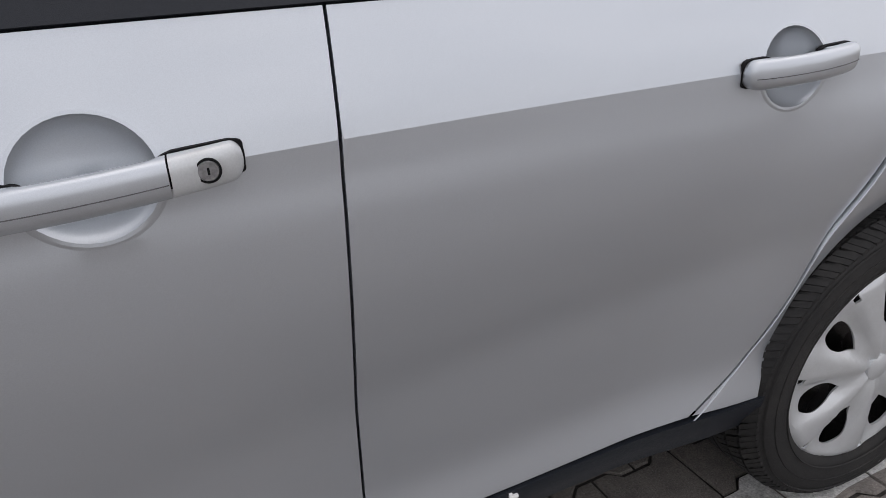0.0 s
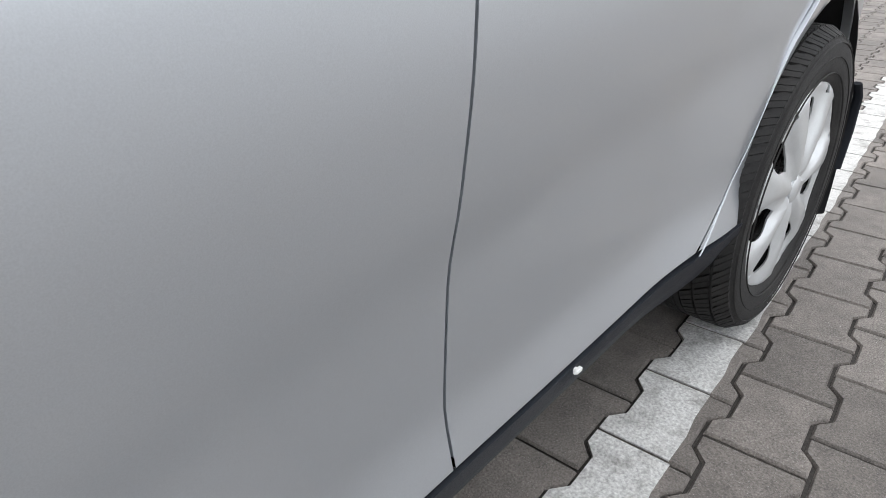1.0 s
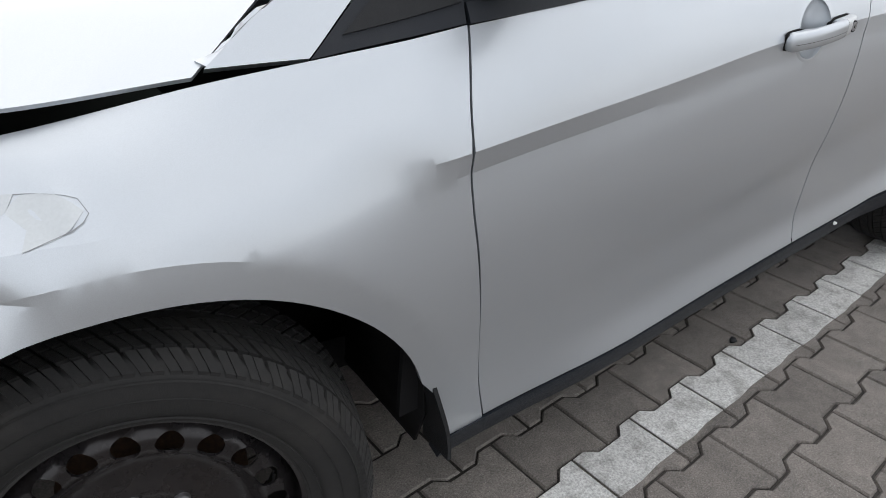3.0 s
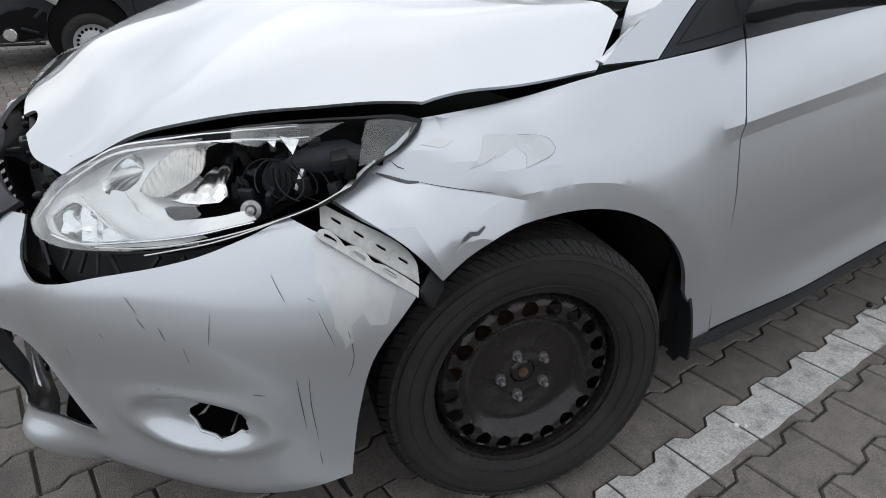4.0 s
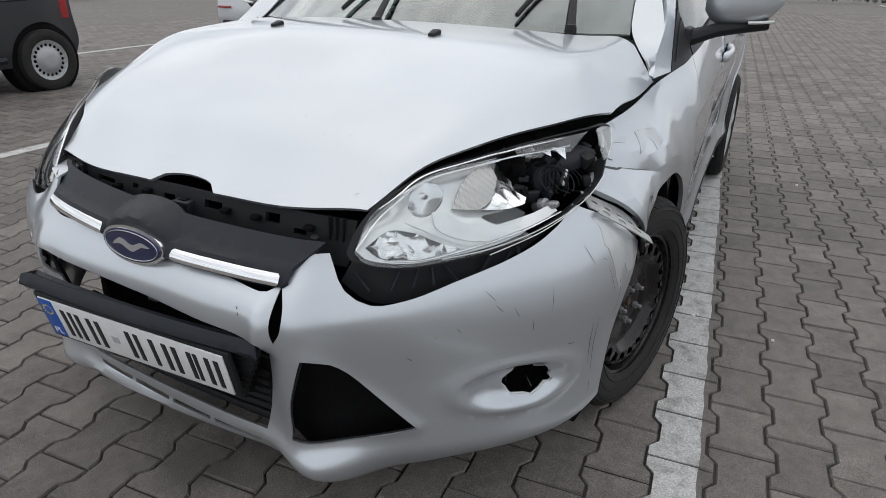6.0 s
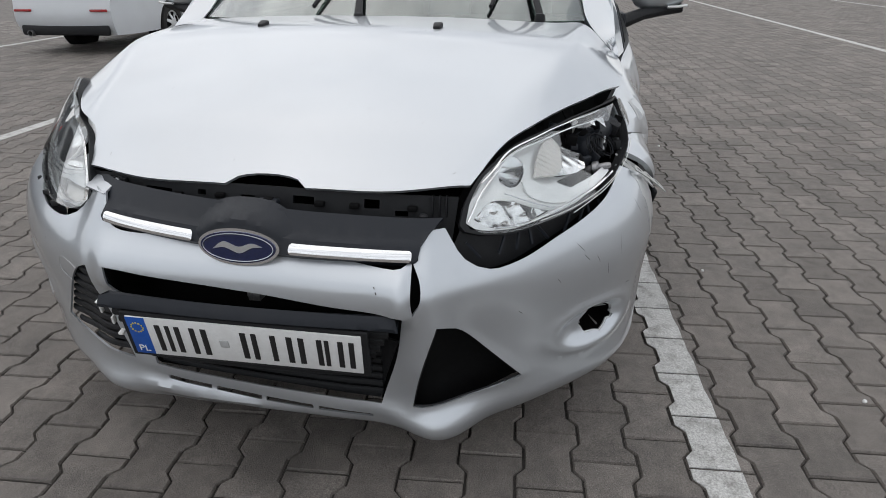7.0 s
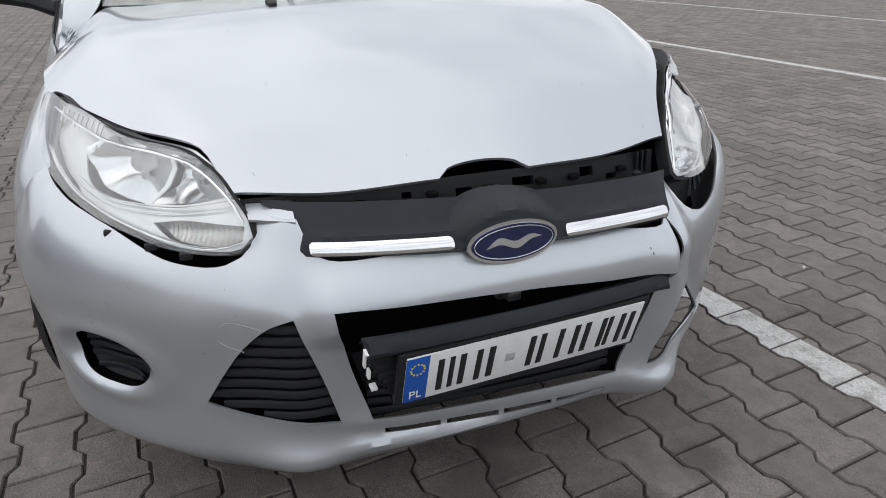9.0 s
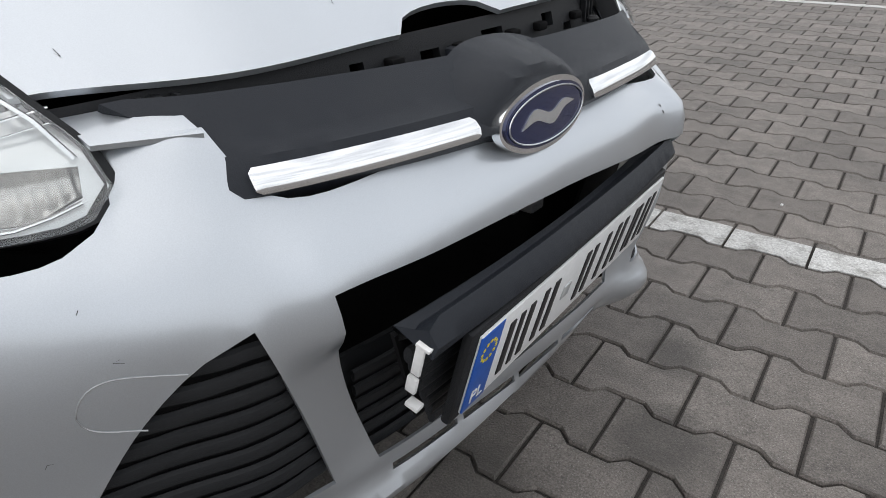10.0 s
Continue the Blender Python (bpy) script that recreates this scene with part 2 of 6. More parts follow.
def inside(pts, poly):
    """Which of the points lie inside the polygon."""
    pts, poly = np.asarray(pts, float).reshape(-1, 2), np.asarray(poly, float)
    hit = np.zeros(len(pts), bool)
    for a, b in zip(poly, np.roll(poly, -1, 0)):
        cross = (a[1] > pts[:, 1]) != (b[1] > pts[:, 1])
        with np.errstate(divide="ignore", invalid="ignore"):
            hit ^= cross & (pts[:, 0] < (b[0] - a[0]) * (pts[:, 1] - a[1]) / (b[1] - a[1]) + a[0])
    return hit


def sheet(edge, f, holes=(), step=.03, thick=.004, toward=None, lines=(), rim=0.0):
    """A bent panel: the flat outline with its holes, laid on the surface f(u, v), with a thickness.
    toward: the side of the panel that is seen (a direction). lines: inner lines that the mesh follows."""
    from mathutils.geometry import delaunay_2d_cdt
    loops = [list(edge)] + [list(h) for h in holes]
    verts, edges = [], []
    for lp in loops:
        k = len(verts)
        verts += lp
        edges += [(k + i, k + (i + 1) % len(lp)) for i in range(len(lp))]
    for ln in lines:
        k = len(verts)
        verts += list(ln)
        edges += [(k + i, k + i + 1) for i in range(len(ln) - 1)]
    e = np.array(edge)
    gx, gy = np.arange(e[:, 0].min(), e[:, 0].max(), step), np.arange(e[:, 1].min(), e[:, 1].max(), step)
    grid = np.array([(x + (.5 * step if j % 2 else 0), y) for j, y in enumerate(gy) for x in gx]).reshape(-1, 2)
    if len(grid):
        ok = inside(grid, edge)
        for h in holes:
            ok &= ~inside(grid, h)
        grid = grid[ok]
        near = np.array(verts)
        if len(grid):
            d = np.min(np.hypot(grid[:, None, 0] - near[None, :, 0], grid[:, None, 1] - near[None, :, 1]), axis=1) if len(grid) * len(near) < 2e7 else np.ones(len(grid))
            grid = grid[d > .45 * step]
        verts += [tuple(q) for q in grid]
    vs, es, fs, *_ = delaunay_2d_cdt([Vector(v) for v in verts], edges, [], 0, 1e-6)
    flat = np.array([v[:] for v in vs])
    mid = np.array([flat[list(t)].mean(0) for t in fs])
    ok = inside(mid, edge)
    for h in holes:
        ok &= ~inside(mid, h)
    bm = bmesh.new()
    d = .002
    top, low = {}, {}
    faces = [t for t, k in zip(fs, ok) if k]
    for i in {i for t in faces for i in t}:
        u, v = flat[i]
        p = np.array(f(u, v))
        nrm = np.cross(np.array(f(u + d, v)) - np.array(f(u - d, v)), np.array(f(u, v + d)) - np.array(f(u, v - d)))
        nrm /= max(np.linalg.norm(nrm), 1e-9)
        if toward is not None and nrm @ np.array(toward(p) if callable(toward) else toward) < 0:
            nrm = -nrm
        top[i] = bm.verts.new(p)
        low[i] = bm.verts.new(p - nrm * thick)
    count = {}
    for t in faces:
        for a, b in zip(t, t[1:] + t[:1]):
            count[(min(a, b), max(a, b))] = count.get((min(a, b), max(a, b)), 0) + 1
        bm.faces.new([top[i] for i in t])
        bm.faces.new([low[i] for i in reversed(t)])
    for (a, b), c in count.items():
        if c == 1:
            bm.faces.new((top[a], top[b], low[b], low[a]))
    bmesh.ops.recalc_face_normals(bm, faces=bm.faces)
    return bm


def turned(profile, n=64, axis="y", closed=False, cap=True):
    """A lathe: (radius, along) pairs turned round the axis."""
    bm = bmesh.new()
    rings = []
    for r, h in profile:
        ring = []
        for i in range(n):
            a = 2 * math.pi * i / n
            c, s = r * math.cos(a), r * math.sin(a)
            ring.append(bm.verts.new({"y": (c, h, s), "x": (h, c, s), "z": (c, s, h)}[axis]))
        rings.append(ring)
    pairs = list(zip(rings, rings[1:])) + ([(rings[-1], rings[0])] if closed else [])
    for a, b in pairs:
        for i in range(n):
            bm.faces.new((a[i], a[(i + 1) % n], b[(i + 1) % n], b[i]))
    if not closed and cap:
        for ring in (rings[0], rings[-1]):
            if (ring[0].co - ring[n // 2].co).length > .002:
                bm.faces.new(ring)
    bmesh.ops.recalc_face_normals(bm, faces=bm.faces)
    return bm


def box(sx, sy, sz, at=(0, 0, 0), bevel=.0, seg=2, turn=None):
    bm = bmesh.new()
    bmesh.ops.create_cube(bm, size=1, matrix=Matrix.Translation(at) @ (turn or Matrix()) @ Matrix.Diagonal((sx, sy, sz, 1)))
    if bevel:
        bmesh.ops.bevel(bm, geom=bm.edges[:], offset=bevel, segments=seg, affect="EDGES", profile=.5)
    return bm


def tube(pts, radius, n=8, flat=1.0, up=(0, 0, 1), taper=None):
    """A round or flattened bar along a line."""
    bm = bmesh.new()
    p = [Vector(q) for q in pts]
    rings = []
    for i, q in enumerate(p):
        t = (p[min(i + 1, len(p) - 1)] - p[max(i - 1, 0)]).normalized()
        a = t.cross(Vector(up))
        a = a.normalized() if a.length > 1e-4 else t.orthogonal().normalized()
        b = t.cross(a)
        r = radius * (taper(i / max(1, len(p) - 1)) if taper else 1)
        rings.append([bm.verts.new(q + a * r * math.cos(2 * math.pi * k / n) + b * r * flat * math.sin(2 * math.pi * k / n)) for k in range(n)])
    for a, b in zip(rings, rings[1:]):
        for k in range(n):
            bm.faces.new((a[k], a[(k + 1) % n], b[(k + 1) % n], b[k]))
    bm.faces.new(rings[0])
    bm.faces.new(rings[-1])
    bmesh.ops.recalc_face_normals(bm, faces=bm.faces)
    return bm


def merged(*bms):
    out = bmesh.new()
    for b in bms:
        me = bpy.data.meshes.new("tmp")
        b.to_mesh(me)
        b.free()
        out.from_mesh(me)
        bpy.data.meshes.remove(me)
    return out


def moved(bm, m):
    bmesh.ops.transform(bm, matrix=m, verts=bm.verts)
    if m.to_3x3().determinant() < 0:
        bmesh.ops.reverse_faces(bm, faces=bm.faces)
    return bm


MIRROR = Matrix.Diagonal((1, -1, 1, 1))
# ---- shapes of the car body (x ahead, y to its left, z up; front axle at x = 0) ----
def curve(pts):
    """A smooth curve that does not overshoot, through pairs (x, y) with rising x."""
    xs, ys = np.array([p[0] for p in pts], float), np.array([p[1] for p in pts], float)
    h, d = np.diff(xs), np.diff(ys) / np.diff(xs)
    m = np.concatenate([[d[0]], np.where(d[:-1] * d[1:] > 0, 2 * d[:-1] * d[1:] / (d[:-1] + d[1:] + 1e-12), 0), [d[-1]]])

    def f(x):
        x = min(max(x, xs[0]), xs[-1])
        i = min(max(int(np.searchsorted(xs, x)) - 1, 0), len(h) - 1)
        t = (x - xs[i]) / h[i]
        return float((2 * t**3 - 3 * t**2 + 1) * ys[i] + (t**3 - 2 * t**2 + t) * h[i] * m[i] + (3 * t**2 - 2 * t**3) * ys[i + 1] + (t**3 - t**2) * h[i] * m[i + 1])
    return f


def smooth(a, b, x):
    t = min(max((x - a) / (b - a), 0.0), 1.0)
    return t * t * (3 - 2 * t)


side_width = curve([(-3.55, .73), (-3.3, .81), (-3.0, .862), (-2.5, .898), (-2.2, .8965), (-1.7, .900), (-1.3, .909), (-.8, .931), (-.4, .945), (-.1, .948), (.2, .936), (.45, .89), (.7, .70)])
belt = curve([(-3.4, 1.06), (-2.6, 1.04), (-1.65, 1.022), (-1.0, 1.000), (-.5, .960), (-.29, .931), (-.15, .913), (.05, .884), (.2, .862), (.5, .79)])
crease = curve([(-3.4, .935), (-2.2, .907), (-1.58, .887), (-1.28, .868), (-.95, .838), (-.48, .800), (0, .74), (.5, .68)])
feature = curve([(-2.6, .60), (-2.2, .56), (-1.63, .49), (-.97, .40), (-.5, .36), (.5, .34)])
sill = curve([(-2.7, .36), (-2.2, .338), (-1.87, .312), (-.55, .25), (.5, .22)])
belt_in = curve([(-3.4, .075), (-2.2, .05), (-1.5, .045), (-.8, .052), (-.45, .064), (-.15, .112), (.2, .135), (.5, .16)])


under = curve([(-2.6, 0), (-1.9, .001), (-1.3, .003), (-.9, .005), (-.5, .009), (-.43, .006), (-.36, 0), (.5, 0)])


def flare(x, z):
    """The body widens round the rear wheel arch."""
    return .016 * smooth(1.6, 1.0, math.hypot((x + 2.735) / .42, (z - .318) / .42))


def side_y(x, z):
    """Half width of the body at x, z: a flared sill under a soft valley, a full flank, a sharp crease, and a shoulder up to the windows."""
    b, c, f, s = belt(x), crease(x), feature(x), sill(x)
    low, u, bi = smooth(-.5, -1.0, x), under(x), belt_in(x)
    kink, sharp = smooth(-.16, -.54, x), smooth(-.33, -.46, x)
    flat = c - .034
    f1 = max(f, s + .16)
    t = (z - c) / (b - c)
    if z < flat:
        q = curve([(s - .14, -.10), (s - .01, -.030 + .026 * low), (s + .050, -.028 + .011 * low), (s + .085, -.027 + .005 * low), (f1 + .03, -.015 - .004 * low), (f1 + .12, -.005 - .001 * low), (.5 * (f1 + .12 + flat), .003 * low), (flat - .045, .003 * low - .5 * u), (flat, -u), (flat + .3, -u)])(z)
    elif z < c:
        q = -u + (u - .002) * (z - flat) / (c - flat)
    else:
        q = -.002
    soft = .45 * (1 - sharp)
    bow = t * (.62 + .38 * t) if t > 0 else t
    q -= bi * .5 * (bow + math.sqrt(bow * bow + soft * soft)) if t < 1 else bi * .5 * (1 + math.sqrt(1 + soft * soft)) + .5 * (z - b)
    if kink < 1:
        t = max(0.0, (z - .50) / (b - .50))
        low_q = -.030 * smooth(s + .30, s - .02, z)
        q = kink * q + (1 - kink) * (low_q - bi * t**(2.6 + smooth(-.25, 0, x)) if t < 1 else -bi - .5 * (z - b))
    return side_width(x) + q + flare(x, z)


hood_mid = curve([(-.6, 1.09), (-.27, 1.068), (.11, 1.045), (.4, .968), (.6, .885), (.72, .806), (.80, .757), (.9, .69)])
hood_ridge = curve([(-.4, .715), (.1, .70), (.4, .60), (.74, .47), (.85, .43)])
hood_fall = curve([(-.4, .75), (.1, .62), (.4, .40), (.75, .25)])


def hood_z(x, y):
    a = abs(y)
    r = a - hood_ridge(x)
    return hood_mid(x) - .075 * a * a - hood_fall(x) * .5 * (r + math.sqrt(r * r + .0006))


PLAN = [(0, .93), (.2, .925), (.36, .90), (.48, .868), (.6, .812), (.7, .735), (.78, .66), (.84, .59), (.89, .50), (.92, .40), (.93, .34), (.935, .2)]
plan_p = np.array([(curve([(i, p[0]) for i, p in enumerate(PLAN)])(t), curve([(i, p[1]) for i, p in enumerate(PLAN)])(t)) for t in np.linspace(0, len(PLAN) - 1, 200)])
plan_s = np.concatenate([[0], np.cumsum(np.hypot(*np.diff(plan_p, axis=0).T))])


def plan(s):
    """A point and the outward normal of the bumper's plan, s metres round it from the middle (left: plus)."""
    a = abs(s)
    y, x = np.interp(a, plan_s, plan_p[:, 0]), np.interp(a, plan_s, plan_p[:, 1])
    y2, x2 = np.interp(a + .01, plan_s, plan_p[:, 0]), np.interp(a + .01, plan_s, plan_p[:, 1])
    y1, x1 = np.interp(max(a - .01, 0), plan_s, plan_p[:, 0]), np.interp(max(a - .01, 0), plan_s, plan_p[:, 1])
    n = np.array([y2 - y1, -(x2 - x1)])
    n /= np.linalg.norm(n)
    k = 1 if s >= 0 else -1
    return float(x), float(k * y), float(n[0]), float(k * n[1])


bumper_out = curve([(.10, -.14), (.165, -.078), (.20, -.046), (.26, -.016), (.33, -.015), (.42, -.012), (.56, .0), (.63, -.012), (.72, -.055), (.8, -.12)])


def rim_near(a, z, left):
    """One near the edges of the triangular openings, nothing away from them."""
    tri = ((.425, .512), (.640, .318), (.372, .284)) if left else ((.402, .580), (.600, .378), (.340, .325))
    d = 9.0
    for (x0, z0), (x1, z1) in zip(tri, tri[1:] + tri[:1]):
        t = min(max(((a - x0) * (x1 - x0) + (z - z0) * (z1 - z0)) / ((x1 - x0) ** 2 + (z1 - z0) ** 2), 0), 1)
        d = min(d, math.hypot(a - x0 - t * (x1 - x0), z - z0 - t * (z1 - z0)))
    return math.exp(-(d / .014) ** 2)


def relief(s, z):
    """What stands out of the bumper's plain round: pillars by the grilles, a centre bar, lamp bowls and a lip."""
    a, left = abs(s), s > 0
    zc = .600 + .20 * max(0, a - .42) - (.03 if left else 0)
    lean = z - zc
    back = .34 * .5 * (lean + math.sqrt(lean * lean + .00008)) * smooth(.40, .50, a)
    r = (.055 if left else .019) * math.exp(-((a - .40) / .070) ** 2) * (.45 * smooth(.14, .22, z) + .55 * smooth(.26, .42, z)) * smooth(.70, .58, z)
    # centre bar: a slope that ends in a crisp lower edge
    r += (.030 + (.015 if left else 0) * smooth(0, .3, a)) * smooth(.39 if left else .405, .345 if left else .325, a) * smooth(.50, .555, z) * smooth(.672, .600, z)
    r += .008 * math.exp(-((z - .235) / .025) ** 2) * smooth(.62, .40, a)
    # chin: a ledge, a groove for the slots and a rounded lip
    g = z - (.259 - .085 * s)
    r += smooth(.36, .30, a) * (.004 * math.exp(-((g - .030) / .016) ** 2) - .004 * math.exp(-(g / .015) ** 2) + .005 * math.exp(-((g + .030) / .016) ** 2))
    r += .045 * math.exp(-((s - .45) / .10) ** 2) * smooth(.30, .17, z)
    # raised rim round the openings beside the grille
    r += (.006 if left else .0025) * rim_near(a, z, left)
    r -= back
    zc, sc = (.395, .865) if left else (.437, .825)
    q = math.hypot((a - sc) / .135, (z - zc) / (.058 if left else .075))
    r += .007 * math.exp(-((q - 1.05) / .25) ** 2) - (.021 if left else .032) * smooth(1.0, .45, q)
    r += .024 * math.exp(-((a - .43) / .10) ** 2) * smooth(.32, .20, z)
    return r


def bumper_p(s, z):
    x, y, nx, ny = plan(s)
    o = bumper_out(z) + relief(s, z)
    return (x + o * nx, y + o * ny, z)


lamp_out = curve([(.58, -.015), (.65, -.03), (.72, -.065), (.80, -.125), (.88, -.205), (.95, -.28)])


def lamp_p(s, z):
    x, y, nx, ny = plan(s)
    o = lamp_out(z) * (1 - .42 * smooth(.85, 1.3, abs(s)))
    return (x + o * nx, y + o * ny, z)

# ---- ground: interlocking concrete pavers in staggered courses, with painted lines ----
GROUND_TURN = radians(4.7)
PITCH, COURSE, WAVE, START = .2145, .1513, .0120, .015
LINE_V = 1.0074
cg, sg = math.cos(GROUND_TURN), math.sin(GROUND_TURN)


def to_world(u, v, z=0.0):
    return (u * cg - v * sg, u * sg + v * cg, z)


bm = bmesh.new()
for sx, sy in ((-1, -1), (1, -1), (1, 1), (-1, 1)):
    bm.verts.new((sx * 400, sy * 400, -.03))
bm.faces.new(bm.verts)
ground = tagged(link_mesh("ground", bm, FAR_PAVING), "grey car park paving with sandy joints", "ground", kind="structure")

bed = tagged(link_mesh("joint_bed", sheet(outline([(-22.9, -12), (5.85, -12)], [(5.85, -12), (5.85, 13)], [(5.85, 13), (-22.9, 13)], [(-22.9, 13), (-22.9, -12)], step=30), lambda x, y: (x, y, -.009), step=40, thick=.01, toward=(0, 0, 1)), JOINT), "dark sandy joints between the pavers", "ground", kind="structure")


def paver_edge(inset):
    """A bone-shaped paver: wide at its ends, narrow in the middle."""
    h, w = PITCH / 2 - inset, COURSE / 2 - inset
    half = [(-h, w + WAVE), (-.067, w + WAVE), (-.040, w - WAVE), (.040, w - WAVE), (.067, w + WAVE), (h, w + WAVE)]
    return half + [(-u, -v) for u, v in half]


def paver_rings():
    return [[(u, v, z) for u, v in paver_edge(i)] for i, z in ((.0030, -.03), (.0032, -.0060), (.0068, 0))]


def paver_mesh(name, mat):
    bm = bmesh.new()
    rings = [[bm.verts.new(q) for q in ring] for ring in paver_rings()]
    for a, b in zip(rings, rings[1:]):
        for i in range(12):
            bm.faces.new((a[i], a[(i + 1) % 12], b[(i + 1) % 12], b[i]))
    bm.faces.new(rings[-1])
    bmesh.ops.recalc_face_normals(bm, faces=bm.faces)
    me = bpy.data.meshes.new(name)
    bm.to_mesh(me)
    bm.free()
    me.materials.append(mat)
    return me


def course_spots(v_lo, v_hi, u_lo, u_hi):
    for j in range(math.floor((v_lo - LINE_V) / COURSE), math.ceil((v_hi - LINE_V) / COURSE)):
        v = LINE_V + (j + .5) * COURSE
        for i in range(math.floor(u_lo / PITCH), math.ceil(u_hi / PITCH)):
            yield (i + (.5 if j % 2 else 0)) * PITCH + START, v, j


paver_rng = random.Random(4)
near_mesh = paver_mesh("paver", PAVER)
near, far = [], []
for u, v, j in course_spots(-14, 16, -26, 8):
    x, y, _ = to_world(u, v)
    if -.75 < x < 1.55 and (1.0 < y < 1.75 or (-.9 < y < 1.75 and x > .55)) or (-2.6 < x <= -.75 and .8 < y < 1.45):
        near.append((u, v))
    elif -23 < x < 6 and -12 < y < 13 and abs(y) < 7.5 + max(0, .75 * (2.2 - x)):
        far.append((u, v))
for u, v in near:
    ob = new("paver", near_mesh)
    ob.parent = ground
    ob.matrix_basis = pose(*to_world(u, v, paver_rng.uniform(-.0015, .001)), paver_rng.uniform(-.5, .5), paver_rng.uniform(-.5, .5), math.degrees(GROUND_TURN) + paver_rng.uniform(-.5, .5))
base = np.array([q for ring in paver_rings() for q in ring])
quads = [(k * 12 + i, k * 12 + (i + 1) % 12, k * 12 + 12 + (i + 1) % 12, k * 12 + 12 + i) for k in (1,) for i in range(12)]
verts, faces = [], []
for n, (u, v) in enumerate(far):
    a = GROUND_TURN + paver_rng.uniform(-.008, .008)
    c, s = math.cos(a), math.sin(a)
    ox, oy, _ = to_world(u, v)
    dz = paver_rng.uniform(-.0015, .001)
    tx, ty = paver_rng.uniform(-.008, .008), paver_rng.uniform(-.008, .008)
    b = base[12:]
    verts.append(np.stack([ox + c * b[:, 0] - s * b[:, 1], oy + s * b[:, 0] + c * b[:, 1], b[:, 2] + dz + tx * b[:, 0] + ty * b[:, 1]], 1))
    k = n * 24
    faces += [(k + i, k + (i + 1) % 12, k + 12 + (i + 1) % 12, k + 12 + i) for i in range(12)] + [tuple(range(k + 23, k + 11, -1))]
me = bpy.data.meshes.new("pavers")
me.from_pydata(np.concatenate(verts).tolist(), [], faces)
me.materials.append(PAVER_FAR)
bm = bmesh.new()
bm.from_mesh(me)
bmesh.ops.recalc_face_normals(bm, faces=bm.faces)
bm.to_mesh(me)
bm.free()
pavers = tagged(new("pavers", me), "grey interlocking concrete pavers of the car park", "paving", kind="stuff")

# the white line beside the car: paint on the inner two thirds of one course, paver by paver
line = tagged(empty("parking_line"), "worn white parking line painted on pavers", "road marking", kind="structure")
for i in range(-26, 9):
    u, v = i * PITCH + START, LINE_V + .5 * COURSE
    e = paver_edge(.004)
    cut = .046 + paver_rng.uniform(-.004, .004)
    low = [(a, max(b, -.083)) for a, b in e if b < 0]
    low.sort()
    poly = low + [(PITCH / 2 - .004, cut), (.03, cut + .003), (-.03, cut - .002), (-PITCH / 2 + .004, cut)]
    bm = bmesh.new()
    vs = [bm.verts.new((a, b, .0016)) for a, b in poly]
    bm.faces.new(vs)
    ext = bmesh.ops.extrude_face_region(bm, geom=bm.faces[:])
    bmesh.ops.translate(bm, vec=(0, 0, -.0035), verts=[q for q in ext["geom"] if isinstance(q, bmesh.types.BMVert)])
    bmesh.ops.recalc_face_normals(bm, faces=bm.faces)
    ob = part("painted_patch", bm, PAVER_PAINT, line, smooth_=False)
    ob.matrix_basis = pose(*to_world(u, v, .0), 0, 0, math.degrees(GROUND_TURN))
for name, a, b in (("far_line_1", (2.6, -3.34), (-9, -3.86)), ("far_line_2", (-3, -8.05), (-14, -8.6)), ("far_line_3", (3, 5.80), (-30, 3.95)), ("far_line_4", (3, 10.75), (-34, 7.9))):
    a, b = Vector((*a, 0)), Vector((*b, 0))
    d = (b - a).normalized()
    bm = box((b - a).length, .11, .004, (0, 0, .0))
    ob = tagged(link_mesh(name, bm, PAVER_PAINT, smooth_=False), "white painted line between parking bays", "road marking", kind="structure")
    ob.matrix_basis = Matrix.Translation((a + b) / 2 + Vector((0, 0, .001))) @ pose(0, 0, 0, 0, 0, math.degrees(math.atan2(d.y, d.x)))

# ---- the car: body ----
car = tagged(empty("car"), "silver hatchback with crash damage, parked across the white line", "car")
ARCH_X, ARCH_Z = .425, .382
WHEELBASE = 2.648
REAR_ARCH = -2.735


def arch(cx, a0, a1, grow=0.0, n=14, rx=ARCH_X):
    """Points of a wheel arch from angle a0 to a1 (0 is ahead, 90 up)."""
    return [(cx + (rx + grow) * math.cos(radians(a0 + (a1 - a0) * i / n)), .318 + (ARCH_Z + grow) * math.sin(radians(a0 + (a1 - a0) * i / n))) for i in range(n + 1)]


gap_front = curve([(.2, -.572), (.35, -.540), (.6, -.508), (.8, -.486), (.965, -.514)])
gap_mid = curve([(.25, -1.640), (.40, -1.644), (.50, -1.645), (.9, -1.657), (1.1, -1.668)])
REAR_GAP = [(-2.205, .33), (-2.305, .414), (-2.385, .51), (-2.455, .652), (-2.505, .731), (-2.545, .82), (-2.56, .92), (-2.56, 1.038)]
G = .0020


def cup(x, z, cx, cz, rx, rz, deep=.024):
    q = math.hypot((x - cx) / rx, (z - cz) / rz)
    return deep * max(0.0, 1 - q * q) ** .8 - .0014 * math.exp(-((q - 1.03) / .07) ** 2)


LIP = .050


def lip(x, z, cx, rx=ARCH_X):
    """The flat band round a wheel arch: a soft swell, then a crisp edge from which it tucks in."""
    q = math.hypot((x - cx) / (rx + LIP), (z - .318) / (ARCH_Z + LIP))
    low = smooth(.22, .40, z) * smooth(.40, .30, x - cx)
    return low * (.006 * smooth(1.35, 1.0, q) - .075 * max(0.0, 1 - q))


def fold(x):
    """The crease across the beaten wing."""
    return .729 + .255 * (x - .046)


